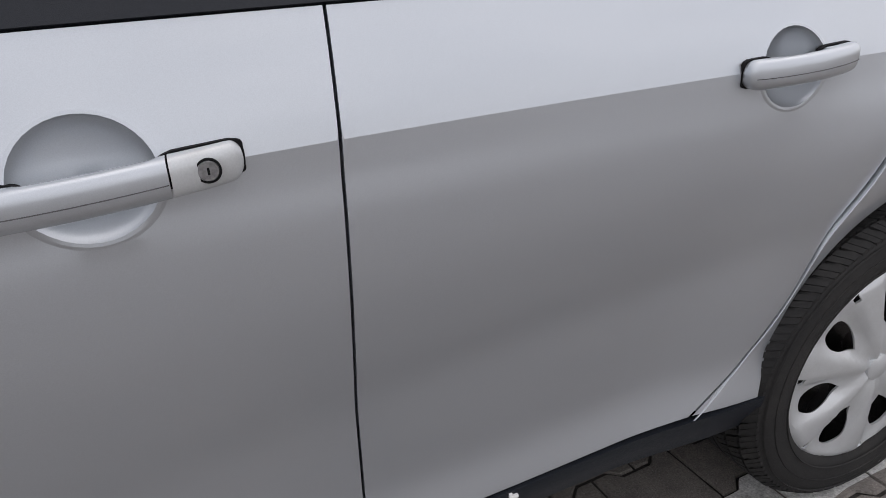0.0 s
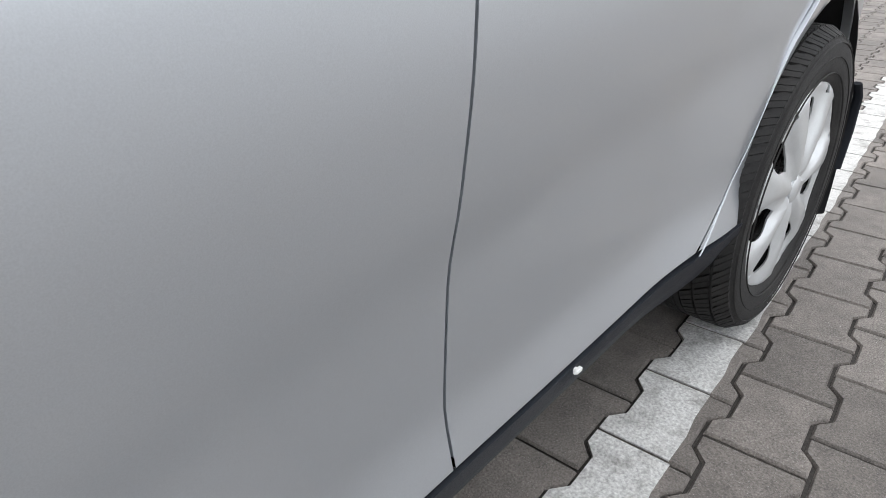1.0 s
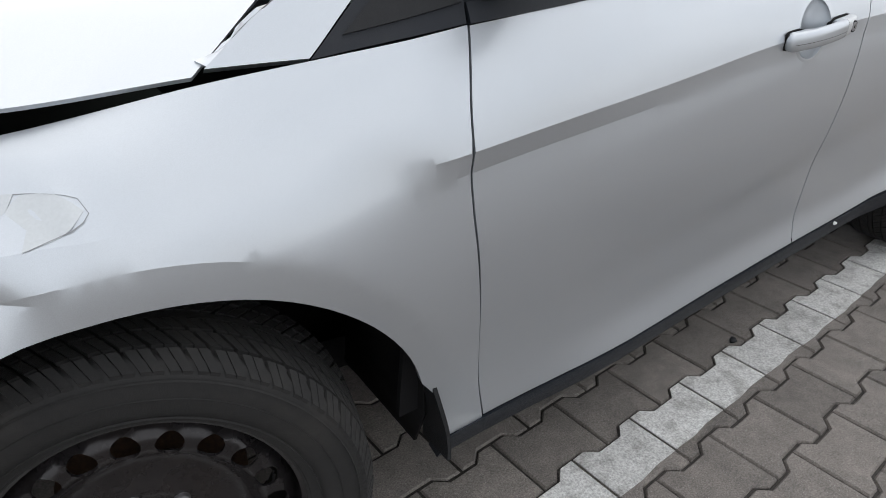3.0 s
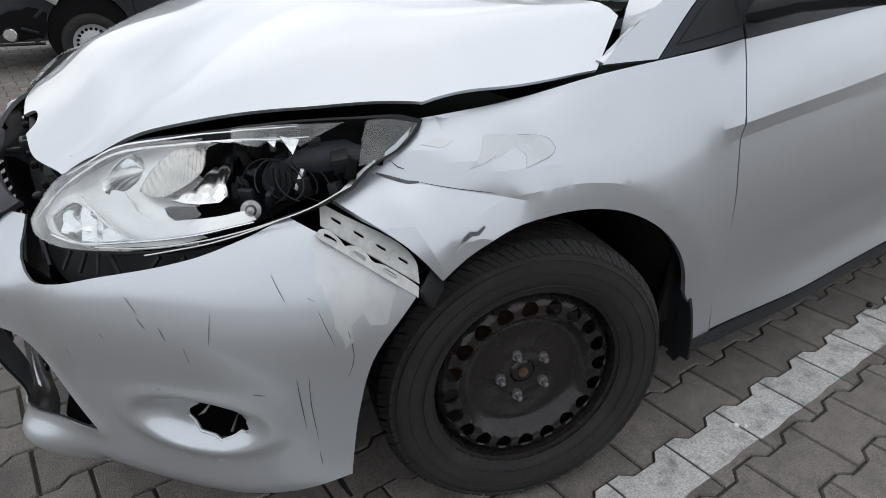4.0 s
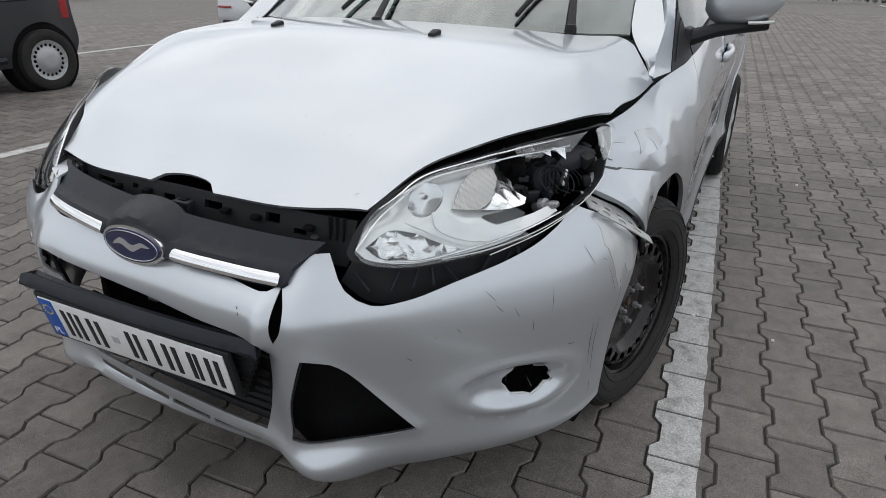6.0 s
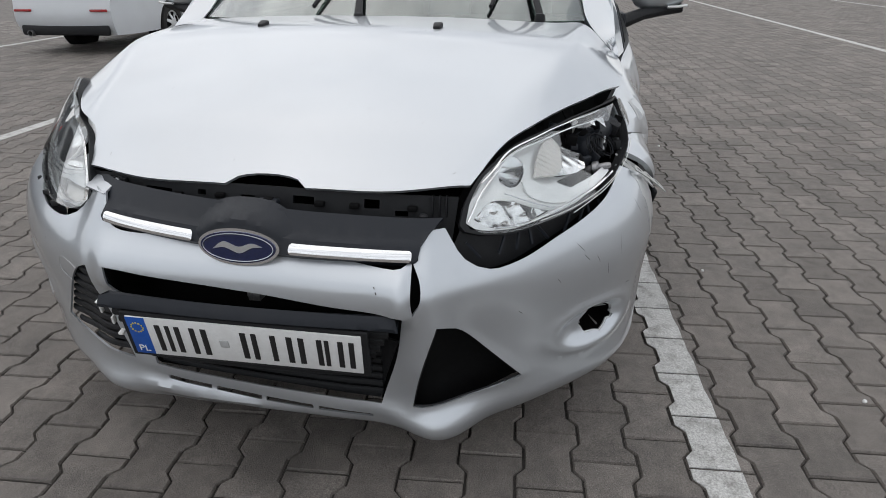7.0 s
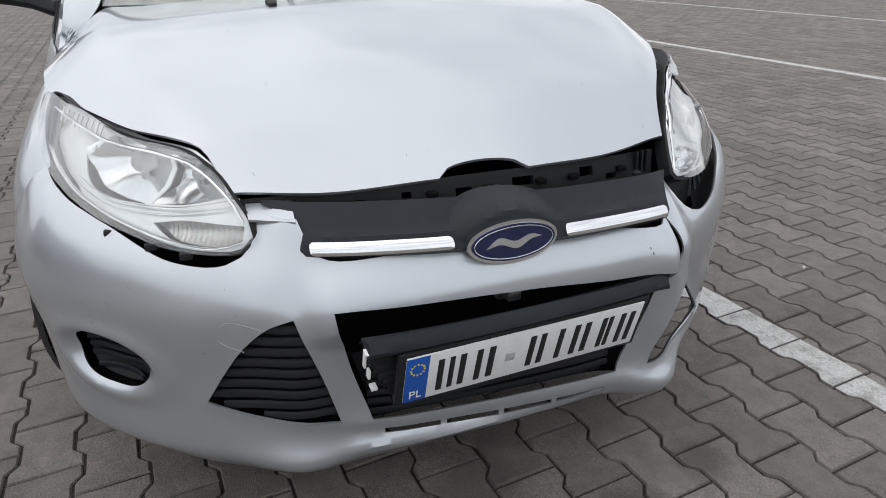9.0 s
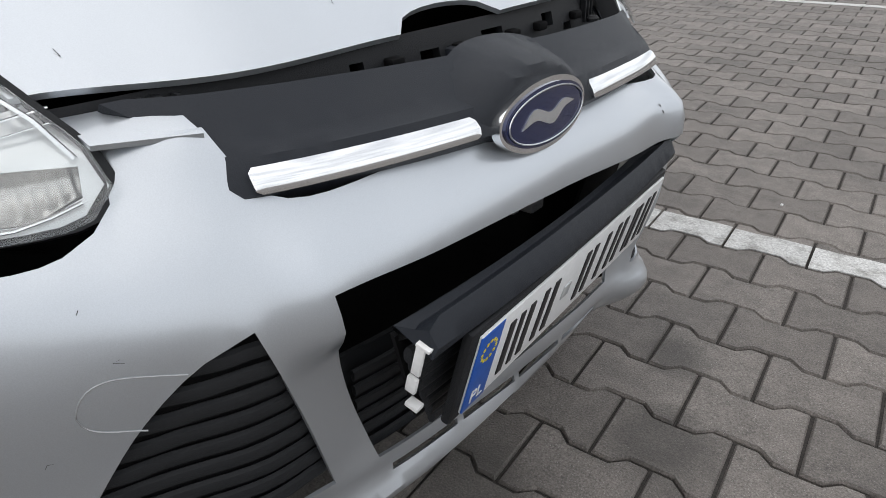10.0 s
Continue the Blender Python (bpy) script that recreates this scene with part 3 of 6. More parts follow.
def dents(x, z):
    """The beaten front of the wing: a fold pressed in, a flap below it and a shallow pocket above."""
    w, zc = smooth(.02, .13, x), fold(x)
    d = -.019 * w * max(0.0, 1 - abs(z - zc) / (.070 if z < zc else .050))
    d += .007 * w * smooth(zc, zc - .03, z) * max(0.0, 1 - abs(x - .262 - .35 * (z - .70)) / .035)
    d -= .009 * math.exp(-((x - .05) / .060) ** 2 - ((z - .822) / .026) ** 2)
    d += .006 * max(0.0, 1 - abs(x - .005 - .4 * (z - .80)) / .022) * smooth(.76, .79, z) * smooth(.86, .83, z)
    return d


def side_panels(k, hurt):
    out = (0, k, 0)
    z_run = lambda g, a, b, d: [(g(a + (b - a) * i / 6) + d, a + (b - a) * i / 6) for i in range(7)]

    def f_fender(x, z):
        return (x, k * (side_y(x, z) + lip(x, z, 0) + (dents(x, z) if hurt else 0)), z)

    def f_door(x, z):
        return (x, k * (side_y(x, z) - cup(x, z, -1.415, .883, .064, .060)), z)

    def f_rear(x, z):
        return (x, k * (side_y(x, z) - cup(x, z, -2.300, .907, .058, .054)), z)

    def f_wing(x, z):
        return (x, k * (side_y(x, z) + lip(x, z, REAR_ARCH, .385)), z)

    cl = lambda a, b, d=0: [(a + (b - a) * i / 50, crease(a + (b - a) * i / 50) + d) for i in range(51)]
    a0 = 55 if hurt else 34
    low = arch(0, a0, 166)
    nose = [[(.205, .870), (.30, .815), (.385, .768)], [(.385, .768), (.30, .70), low[0]]] if hurt else [[(.205, .870), (.31, .825), (.425, .770)], [(.425, .770), (.43, .715), (.40, .64), low[0]]]
    fender = outline(*nose, low, [low[-1], (-.445, .36), (-.475, sill(-.47))], [(-.475, sill(-.47)), (gap_front(sill(-.5)) + G, sill(-.5))],
                     z_run(gap_front, sill(-.5), belt(-.50), G), [(gap_front(belt(-.5)) + G, belt(-.50)), (-.3, belt(-.3)), (-.15, belt(-.15)), (.05, belt(.05)), (.205, .870)])
    part("fender", sheet(fender, f_fender, step=.02, thick=.014, toward=out, lines=[cl(-.36, -.4825), cl(-.36, -.4825, -.034), [p for p in arch(0, 62, 164, LIP, 40)]] + ([[(.05 + .01 * i, fold(.05 + .01 * i)) for i in range(27)]] if hurt else [])), PAINT, car, "dented silver front wing with scuffed paint" if hurt else "", sharp=11)
    top = lambda x: belt(x) - .002
    b0 = lambda x: sill(x) + .004
    fdoor = outline([(gap_front(.25) - G, b0(-.56)), (-1.1, b0(-1.05)), (gap_mid(.3) + G, b0(-1.63))], z_run(gap_mid, b0(-1.63), top(-1.65), G),
                    [(gap_mid(1.02) + G, top(-1.65)), (-1.3, top(-1.3)), (-.9, top(-.9)), (gap_front(.96) - G, top(-.51))], list(reversed(z_run(gap_front, b0(-.55), top(-.51), -G))))
    rings = lambda cx, cz, rx, rz: [r + r[:1] for r in (oval(cx, cz, rx * q, rz * q, 36) for q in (1.12, 1.06, 1.0, .97, .93, .88, .82, .74, .64, .52, .38, .2))]
    door = part("front_door", sheet(fdoor, f_door, step=.02, thick=.02, toward=out, lines=[cl(-.4895, -1.335), cl(-.4895, -1.33, -.034), cl(-1.495, -1.653), cl(-1.50, -1.653, -.034)] + rings(-1.415, .883, .064, .060)), PAINT, car, sharp=11)
    rdoor = outline([(gap_mid(.3) - G, b0(-1.64)), (-1.9, b0(-1.9)), (REAR_GAP[0][0] + G, b0(-2.205))], [(x + G * 1.4, z) for x, z in [(-2.203, b0(-2.205))] + REAR_GAP[1:-1] + [(-2.56, top(-2.56))]],
                    [(-2.557, top(-2.55)), (-2.1, top(-2.1)), (gap_mid(1.02) - G, top(-1.65))], list(reversed(z_run(gap_mid, b0(-1.63), top(-1.65), -G))))
    rear = part("rear_door", sheet(rdoor, f_rear, step=.02, thick=.02, toward=out, lines=[cl(-1.6605, -2.23), cl(-1.6605, -2.22, -.034), cl(-2.37, -2.52)] + rings(-2.300, .907, .058, .054)), PAINT, car, sharp=11)
    a = arch(REAR_ARCH, 12, 168, rx=.385)
    quarter = outline([(REAR_GAP[0][0] - G, b0(-2.21)), (-2.345, b0(-2.345) - .006)], [(-2.345, b0(-2.345) - .006), (-2.352, .37), a[0]], a, [a[-1], (-3.09, .33)], [(-3.09, .33), (-3.3, .36), (-3.42, .40)],
                      [(-3.42, .40), (-3.50, .65), (-3.42, 1.0), (-3.40, belt(-3.4))], [(-3.40, belt(-3.4)), (-3.0, belt(-3.0)), (-2.566, belt(-2.57))],
                      [(x - G * 1.4, z) for x, z in [(-2.56, belt(-2.57))] + list(reversed(REAR_GAP[1:-1])) + [(-2.205, b0(-2.21))]])
    part("rear_wing", sheet(quarter, f_wing, step=.025, thick=.02, toward=out), PAINT, car)
    # thin tube added along the gap to draw the highlight on the panel edge
    rim = [(x - .0045, z) for x, z in spline(REAR_GAP[:-1], .02)]
    part("door_edge", tube([(x, f_wing(x, z)[1] + k * .0002, z) for x, z in rim], .0015, 6), PAINT, car, "thin tube of body paint, added for the highlight behind the rear door")
    # sill strip
    bm = sheet(outline([(-.47, sill(-.47) - .002), (-1.4, sill(-1.4) - .002), (-2.36, sill(-2.36) - .004)], [(-2.36, sill(-2.36) - .004), (-2.35, sill(-2.35) - .085)], [(-2.35, sill(-2.35) - .085), (-1.4, sill(-1.4) - .078), (-.47, sill(-.47) - .07)], [(-.47, sill(-.47) - .07), (-.47, sill(-.47) - .002)]),
               lambda x, z: (x, k * (side_y(x, sill(x)) + .004 - .030 * smooth(-.01, -.09, z - sill(x))), z), step=.03, thick=.03, toward=out)
    part("sill_trim", bm, PLASTIC_GREY, car, "dark grey plastic sill trim")
    # inner black sheet whose colour gives the seams their shade
    bm = sheet(outline([(-.40, .30), (-.40, .93)], [(-.40, .93), (-.9, .97), (-2.62, 1.0)], [(-2.62, 1.0), (-2.55, .7), (-2.22, .36)], [(-2.22, .36), (-1.2, .30), (-.40, .30)]), lambda x, z: (x, k * (side_y(x, z) - .045), z), step=.08, thick=.01, toward=out)
    part("door_frame", bm, SEAM, car, "black sheet standing in for the shade in the door seams")
    # window line: black strip, glass, pillar
    wl_ = lambda x, d: belt(x) + d
    strip = outline([(gap_front(.96) - .002, wl_(-.51, .001)), (-1.1, wl_(-1.1, .001)), (-1.66, wl_(-1.66, .001)), (-2.56, wl_(-2.56, .001))], [(-2.56, wl_(-2.56, .001)), (-2.56, wl_(-2.56, .030))],
                    [(-2.56, wl_(-2.56, .030)), (-1.66, wl_(-1.66, .028)), (-1.1, wl_(-1.1, .028)), (gap_front(.96) - .002, wl_(-.51, .027))], [(gap_front(.96) - .002, wl_(-.51, .027)), (gap_front(.96) - .002, wl_(-.51, .001))])
    part("window_strip", sheet(strip, lambda x, z: (x, k * (side_y(x, z) + .004), z), step=.03, thick=.02, toward=out), PLASTIC_GREY, car, "matt black window strip")
    tri = outline([(-.290, belt(-.29) + .002), (-.40, belt(-.40) + .002), (gap_front(.96) + .004, wl_(-.50, .002))], [(gap_front(.96) + .004, wl_(-.50, .002)), (-.525, 1.10)], [(-.525, 1.10), (-.42, 1.045), (-.290, belt(-.29) + .002)])
    part("quarter_panel", sheet(tri, lambda x, z: (x, k * (side_y(x, z) + .002), z), step=.03, thick=.02, toward=out), PLASTIC_GREY, car, "dark grey triangular mirror corner")
    groove = outline([(-.335, belt(-.335) + .022), (-.505, wl_(-.505, .028))], [(-.505, wl_(-.505, .028)), (-.512, 1.072)], [(-.512, 1.072), (-.43, 1.035), (-.335, belt(-.335) + .022)])
    part("quarter_insert", sheet(groove, lambda x, z: (x, k * (side_y(x, z) + .006), z), step=.03, thick=.006, toward=out), PLASTIC, car)
    pane = outline([(-.535, wl_(-.53, .03)), (-1.1, wl_(-1.1, .03)), (-1.66, wl_(-1.66, .03)), (-2.56, wl_(-2.56, .03))], [(-2.56, wl_(-2.56, .03)), (-2.75, 1.20), (-2.62, 1.36)], [(-2.62, 1.36), (-1.9, 1.405), (-1.25, 1.395), (-1.0, 1.36)], [(-1.0, 1.36), (-.75, 1.23), (-.535, wl_(-.53, .10))], [(-.535, wl_(-.53, .10)), (-.535, wl_(-.53, .03))])
    ob = part("side_window", sheet(pane, lambda x, z: (x, k * (side_y(x, z) - .008), z), step=.06, thick=.004, toward=out), GLASS, car, "tinted side glass")
    ob.visible_shadow = False
    pil = outline([(-.168, .930), (-.29, belt(-.29) + .003)], [(-.29, belt(-.29) + .003), (-.42, 1.047), (-.62, 1.165), (-1.0, 1.365), (-1.3, 1.41)], [(-1.3, 1.41), (-2.0, 1.42), (-2.9, 1.36)], [(-2.9, 1.36), (-2.9, 1.44)], [(-2.9, 1.44), (-2.0, 1.49), (-1.1, 1.47)], [(-1.1, 1.47), (-.7, 1.30), (-.345, 1.045)], [(-.345, 1.045), (-.25, .99), (-.168, .930)])

    def f_pil(x, z):
        u = z - (belt(x) if x < -.29 else .93)
        return (x, k * (side_y(x, z) - .16 * smooth(.02, .14, z - (1.0 + (-.30 - x) * .60)) * smooth(.03, .1, u)), z)
    part("front_pillar", sheet(pil, f_pil, step=.03, thick=.02, toward=out), PAINT, car)
    back = [f_pil(*q) for q in ((-.172, .932), (-.230, .977), (-.295, 1.017), (-.345, 1.045), (-.620, 1.243), (-1.0, 1.42))]
    front = [(back[0][0] + .010, abs(back[0][1]) - .012, back[0][2] + .006), (-.225, .800, hood_z(-.220, .795) - .004), (-.296, .748, hood_z(-.292, .745) - .002), (-.345, .716, 1.042), (-.600, .672, 1.222), (-.99, .606, 1.435)]

    def f_base(u, v):
        p = np.array([curve([(i / 5, q[c]) for i, q in enumerate(front)])(u) for c in range(3)])
        q = np.array([curve([(i / 5, (h[0], k * h[1], h[2])[c]) for i, h in enumerate(back)])(u) for c in range(3)])
        w = p + (q - p) * v
        return (w[0], k * w[1], w[2])
    part("pillar_base", sheet(outline([(0, 0), (1, 0)], [(1, 0), (1, 1)], [(1, 1), (0, 1)], [(0, 1), (0, 0)], step=.06), f_base, step=.08, thick=.005, toward=(.3, k, .5)), PAINT, car)
    return door, rear


def handle(door, k, x0, x1, z0, z1, lock):
    """A bowed pull handle with a thin seam, dark gaskets under its ends and, in front doors, a lock plate."""
    length = math.hypot(x1 - x0, z1 - z0)
    along = lambda t: (x0 + (x1 - x0) * t, z0 + (z1 - z0) * t)
    base = lambda t: side_y(*along(t)) if abs(t - .5) > .48 else side_y(*along(.02)) + (side_y(*along(.98)) - side_y(*along(.02))) * t
    rise = lambda t: .0062 + .0215 * max(0.0, math.sin(math.pi * min(max(t, 0), 1))) ** .6
    end = lambda t: min(1.0, math.sqrt(max(0.0, 1 - max(0.0, 1 - min(t, 1 - t) * length / .014) ** 2)) * .85 + .15)

    def bar(ts, n=28):
        bm = bmesh.new()
        rings = []
        for t in ts:
            x, z = along(t)
            h, w, o = .0195 * end(t), .0115 * (.5 + .5 * end(t)), base(t) + rise(t) - .002
            deep = max(w, (rise(t) + .003) * max(smooth(.30, .22, t), smooth(.64, .72, t)))
            ring = []
            for i in range(n):
                a = 2 * math.pi * i / n
                c, s = math.cos(a), math.sin(a)
                ring.append(bm.verts.new((x, k * (o + (w if c > 0 else deep) * math.copysign(abs(c) ** .72, c)), z + h * math.copysign(abs(s) ** .72, s))))
            rings.append(ring)
        for a, b in zip(rings, rings[1:]):
            for i in range(n):
                bm.faces.new((a[i], a[(i + 1) % n], b[(i + 1) % n], b[i]))
        bm.faces.new(rings[0])
        bm.faces.new(rings[-1])
        bmesh.ops.recalc_face_normals(bm, faces=bm.faces)
        return bm
    edge_in = [0, .004, .010, .018, .028, .04]
    mid = list(np.linspace(.06, .70, 26))
    edge_out = [1 - q for q in reversed(edge_in)]
    body = part("handle", bar(edge_in + mid + ([.728] if lock else list(np.linspace(.72, .94, 8)) + edge_out)), PAINT, door, "silver pull handle", sharp=50)
    front = lambda t: k * (base(t) + rise(t) - .002 + .0115)
    ts = np.linspace(.03, .725 if lock else .97, 26)
    part("handle_seam", tube([(along(t)[0], front(t) - k * .0002, along(t)[1] - .004) for t in ts], .0006, 5), SCRATCH, body)
    for a, b in ((-.006, .24), (.70, 1.007)):
        e2 = outline([(a + .05, -1), (b - .05, -1)], [(b - .05, -1), (b - .01, -.85), (b, -.4), (b, .4), (b - .01, .85), (b - .05, 1)] if b > 1 else [(b - .05, -1), (b, -.8), (b, .8), (b - .05, 1)], [(b - .05, 1), (a + .05, 1)],
                     [(a + .05, 1), (a + .01, .85), (a, .4), (a, -.4), (a + .01, -.85), (a + .05, -1)] if a < 0 else [(a + .05, 1), (a, .8), (a, -.8), (a + .05, -1)], step=.03)
        part("gasket", sheet(e2, lambda t, v: (along(t)[0], k * (base(t) + .0014), along(t)[1] + .0190 * v), step=.05, thick=.008, toward=(0, k, 0)), SEAM, door)
    if lock:
        pl = part("lock_plate", bar([.735, .75] + list(np.linspace(.77, .94, 9)) + edge_out), COVER, door, "champagne silver lock plate", sharp=50)
        x, z = along(.865)
        turn = Matrix() if k > 0 else pose(0, 0, 0, 180)
        part("lock_cylinder", moved(turned([(.0001, .0024), (.0092, .0024), (.0102, .001), (.0102, -.01)], 32), pose(x, front(.865), z) @ turn), BOLT, pl)
        part("lock_ring", moved(turned([(.0103, 0), (.0103, .0018), (.0122, .0014), (.0122, -.010)], 32), pose(x, front(.865), z) @ turn), SEAM, pl)
        part("keyhole", box(.0022, .001, .007, (x, front(.865) + k * .0024, z)), SEAM, pl)


for k in (1, -1):
    fd, rd = side_panels(k, k > 0)
    handle(fd, k, -1.299, -1.556, .868, .888, True)
    handle(rd, k, -2.205, -2.402, .905, .917, False)

# bonnet
HOOD_L = [[(.795, .11), (.785, .30), (.745, .475)], [(.745, .475), (.645, .528), (.525, .615), (.38, .712), (.285, .768), (.212, .812)], [(.212, .812), (.04, .833), (-.152, .833)],
          [(-.152, .833), (-.285, .742)], [(-.285, .742), (-.27, .70), (-.166, .604), (-.095, .3), (-.065, 0)]]
HOOD_R = [HOOD_L[0], [(.745, .475), (.690, .487), (.648, .507), (.600, .562), (.540, .628), (.437, .701), (.273, .793), (.212, .815)]] + HOOD_L[2:]
hood_runs = HOOD_L + [[(x, -y) for x, y in reversed(r)] for r in reversed(HOOD_R)] + [[(.795, -.085), (.775, -.06), (.765, .01), (.775, .085), (.795, .11)]]
hood_runs[-2] = hood_runs[-2][:-1] + [(.795, -.085)]


def hood_f(x, y):
    return (x, y, hood_z(x, y))


hood = part("hood", sheet(outline(*hood_runs), hood_f, step=.025, thick=.007, toward=(0, 0, 1)), PAINT, car, "silver bonnet, sprung open by a crack")
for y in (.278, -.278):
    bm = box(.040, .030, .016, (0, 0, .006), .006)
    for v in bm.verts:
        if v.co.x > 0:
            v.co.z -= .007
            v.co.y *= .7
    part("washer_jet", moved(bm, pose(.105, y, hood_z(.105, y))), PLASTIC, hood, "black washer jet")
bm = merged(box(.013, .006, .006, (-1.871, .8995, .3015), .0015), box(.006, .005, .010, (-1.865, .8985, .304), .0015))
part("clip", bm, WHITE, car, "loose white sill clip")

# ---- the car: front ----
edge = outline([(-1.15, .285), (-.99, .24), (-.7, .204), (-.47, .176), (-.34, .188), (0, .206), (.34, .184), (.45, .162), (.54, .170), (.7, .198), (1.0, .235), (1.135, .265)],
               [(1.135, .272), (1.155, .406), (1.19, .53), (1.275, .622)], [(1.275, .622), (1.17, .70), (1.062, .750)],
               [(1.062, .750), (.97, .719), (.87, .688), (.72, .650), (.62, .622), (.55, .612), (.495, .635), (.455, .695)],
               [(.455, .695), (.385, .700)], [(.385, .700), (.368, .645), (.2, .651), (0, .656), (-.2, .666), (-.350, .675), (-.385, .735)], [(-.385, .735), (-.47, .74)],
               [(-.47, .74), (-.475, .69), (-.521, .664), (-.624, .668), (-.793, .712), (-1.024, .757), (-1.165, .775)],
               [(-1.165, .775), (-1.20, .70), (-1.235, .60), (-1.20, .53), (-1.16, .406), (-1.15, .29)])
LOWER = outline([(-.331, .593), (0, .576), (.357, .547)], [(.357, .547), (.34, .42), (.298, .276)], [(.298, .276), (0, .298), (-.278, .318)], [(-.278, .318), (-.312, .45), (-.331, .593)])
TRI_R = outline([(-.402, .580), (-.445, .563), (-.500, .515), (-.55, .450), (-.596, .382)], [(-.596, .382), (-.50, .350), (-.340, .325)], [(-.340, .325), (-.365, .44), (-.402, .580)])
TRI_L = outline([(.425, .512), (.47, .49), (.55, .41), (.640, .318)], [(.640, .318), (.52, .292), (.372, .284)], [(.372, .284), (.39, .39), (.425, .512)])
FOG_R = oval(-.823, .437, .098, .060, 40, power=2.4)
CRACK = outline([(.379, .650), (.394, .61), (.392, .575), (.378, .546)], [(.378, .546), (.374, .575), (.375, .61), (.379, .650)], step=.01)
tear = random.Random(7)
FOG_L = [(x + tear.uniform(-.006, .006), z + tear.uniform(-.006, .006)) for x, z in oval(.895, .395, .060, .040, 26)]
bowl_rings = [r + r[:1] for c, z in ((.865, .395), (-.825, .437)) for r in (oval(c, z, .135 * q, (.058 if c > 0 else .075) * q, 44) for q in ((1.35, 1.2, 1.08, .98, .88, .80) if c < 0 else (1.35, 1.2, 1.08, .98, .88, .78)))]
slots = []
for a, b in ((-.255, -.135), (-.122, -.004), (.009, .127), (.140, .275)):
    zz = lambda s: .259 - .085 * s
    slots.append(outline([(a, zz(a) + .0055), (b, zz(b) + .0055)], [(b, zz(b) + .0055), (b, zz(b) - .0055)], [(b, zz(b) - .0055), (a, zz(a) - .0055)], [(a, zz(a) - .0055), (a, zz(a) + .0055)]))
bumper = part("bumper", sheet(edge, bumper_p, [LOWER, TRI_R, TRI_L, FOG_R, FOG_L, CRACK] + slots, step=.013, thick=.005, toward=lambda p: (p[0] - .2, p[1], 0), lines=bowl_rings), PAINT, car, "silver front bumper, scuffed and torn")


def bumper_in(d):
    def f(s, z):
        x, y, nx, ny = plan(s)
        o = bumper_out(z) + relief(s, z) - d
        return (x + o * nx, y + o * ny, z)
    return f


def lamp_in(d):
    def f(s, z):
        x, y, nx, ny = plan(s)
        o = lamp_out(z) * (1 - .42 * smooth(.85, 1.3, abs(s)))
        k = d(s, z) if callable(d) else d
        return (x + (o - k) * nx, y + (o - k) * ny, z - .25 * k)
    return f


def facing(p):
    return (p[0] - .2, p[1], .1)


def shrunk(poly, q):
    c = np.mean(poly, 0)
    return [tuple(c + (np.array(p) - c) * q) for p in poly]


# near-black sheets that stand in for the shade behind the skin
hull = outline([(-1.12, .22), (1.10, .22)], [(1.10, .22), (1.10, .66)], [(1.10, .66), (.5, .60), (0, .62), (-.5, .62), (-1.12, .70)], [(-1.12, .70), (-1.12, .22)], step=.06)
part("inner_bumper", sheet(hull, lambda s, z: tuple(np.array(bumper_in(.13)(s, .4)[:2]).tolist() + [z]), step=.08, thick=.01, toward=facing), DARK, car, "dark sheet standing in for the shade behind the bumper")
bm = sheet(outline([(.74, -.46), (.74, .46)], [(.74, .46), (.30, .76)], [(.30, .76), (-.2, .76)], [(-.2, .76), (-.2, -.76)], [(-.2, -.76), (.30, -.76)], [(.30, -.76), (.74, -.46)], step=.1), lambda x, y: (x, y, .64 + .16 * smooth(.7, .2, x)), step=.1, thick=.02, toward=(0, 0, 1))
part("engine_cover", bm, DARK, car, "dark sheet standing in for the shaded engine bay")

# slam panel under the bonnet's front edge: black plastic with slots, clips and ribs
def slam(y, z):
    return (.800 - .20 * y * y + .25 * (.70 - z), y, z - .03 * y)


holes = [outline([(a, b), (a + w, b)], [(a + w, b), (a + w, b + h)], [(a + w, b + h), (a, b + h)], [(a, b + h), (a, b)]) for a, b, w, h in ((-.30, .715, .07, .012), (-.16, .722, .02, .012), (.075, .722, .05, .018), (.24, .722, .035, .020), (.31, .708, .03, .012), (-.05, .71, .035, .022))]
panel = part("slam_panel", sheet(outline([(-.44, .66), (.44, .66)], [(.44, .66), (.45, .755)], [(.45, .755), (0, .756), (-.46, .742)], [(-.46, .742), (-.44, .66)]), slam, holes, step=.03, thick=.012, toward=(1, 0, 0)), PLASTIC, car, "black plastic slam panel")
for y in (-.36, -.21, -.10, .02, .14, .22, .35):
    x, yy, z = slam(y, .728 if y > -.2 else .718)
    part("clip", box(.016, .022, .012, (x + .006, yy, z), .003), DARK, panel)
for y in (-.40, -.385, -.37, -.355, .395, .41, .425):
    x, yy, z = slam(y, .735 if y > 0 else .716)
    part("rib", box(.012, .004, .05, (x + .004, yy, z), .001), PLASTIC, panel)
part("latch", merged(box(.03, .05, .03, (.80, .02, .715), .004), box(.05, .012, .012, (.82, .02, .705), .003)), PLASTIC_GREY, panel, "steel bonnet latch")

# upper grille with its badge
grille_front = curve([(-.40, .835), (-.36, .860), (-.24, .892), (-.11, .912), (0, .922), (.12, .924), (.25, .915), (.38, .896), (.42, .88)])


def grille_tilt(y):
    return -.040 * y


def upper_grille(y, z):
    """A leaning front face, a small ledge, then a slope back under the bonnet."""
    back = .55 * max(0, z - .664) + .011 * smooth(.694, .7005, z) + .55 * max(0, z - .699)
    low = 1.1 * max(0, .664 - z)
    return (grille_front(y) + .012 - back - low, y, z + grille_tilt(y))


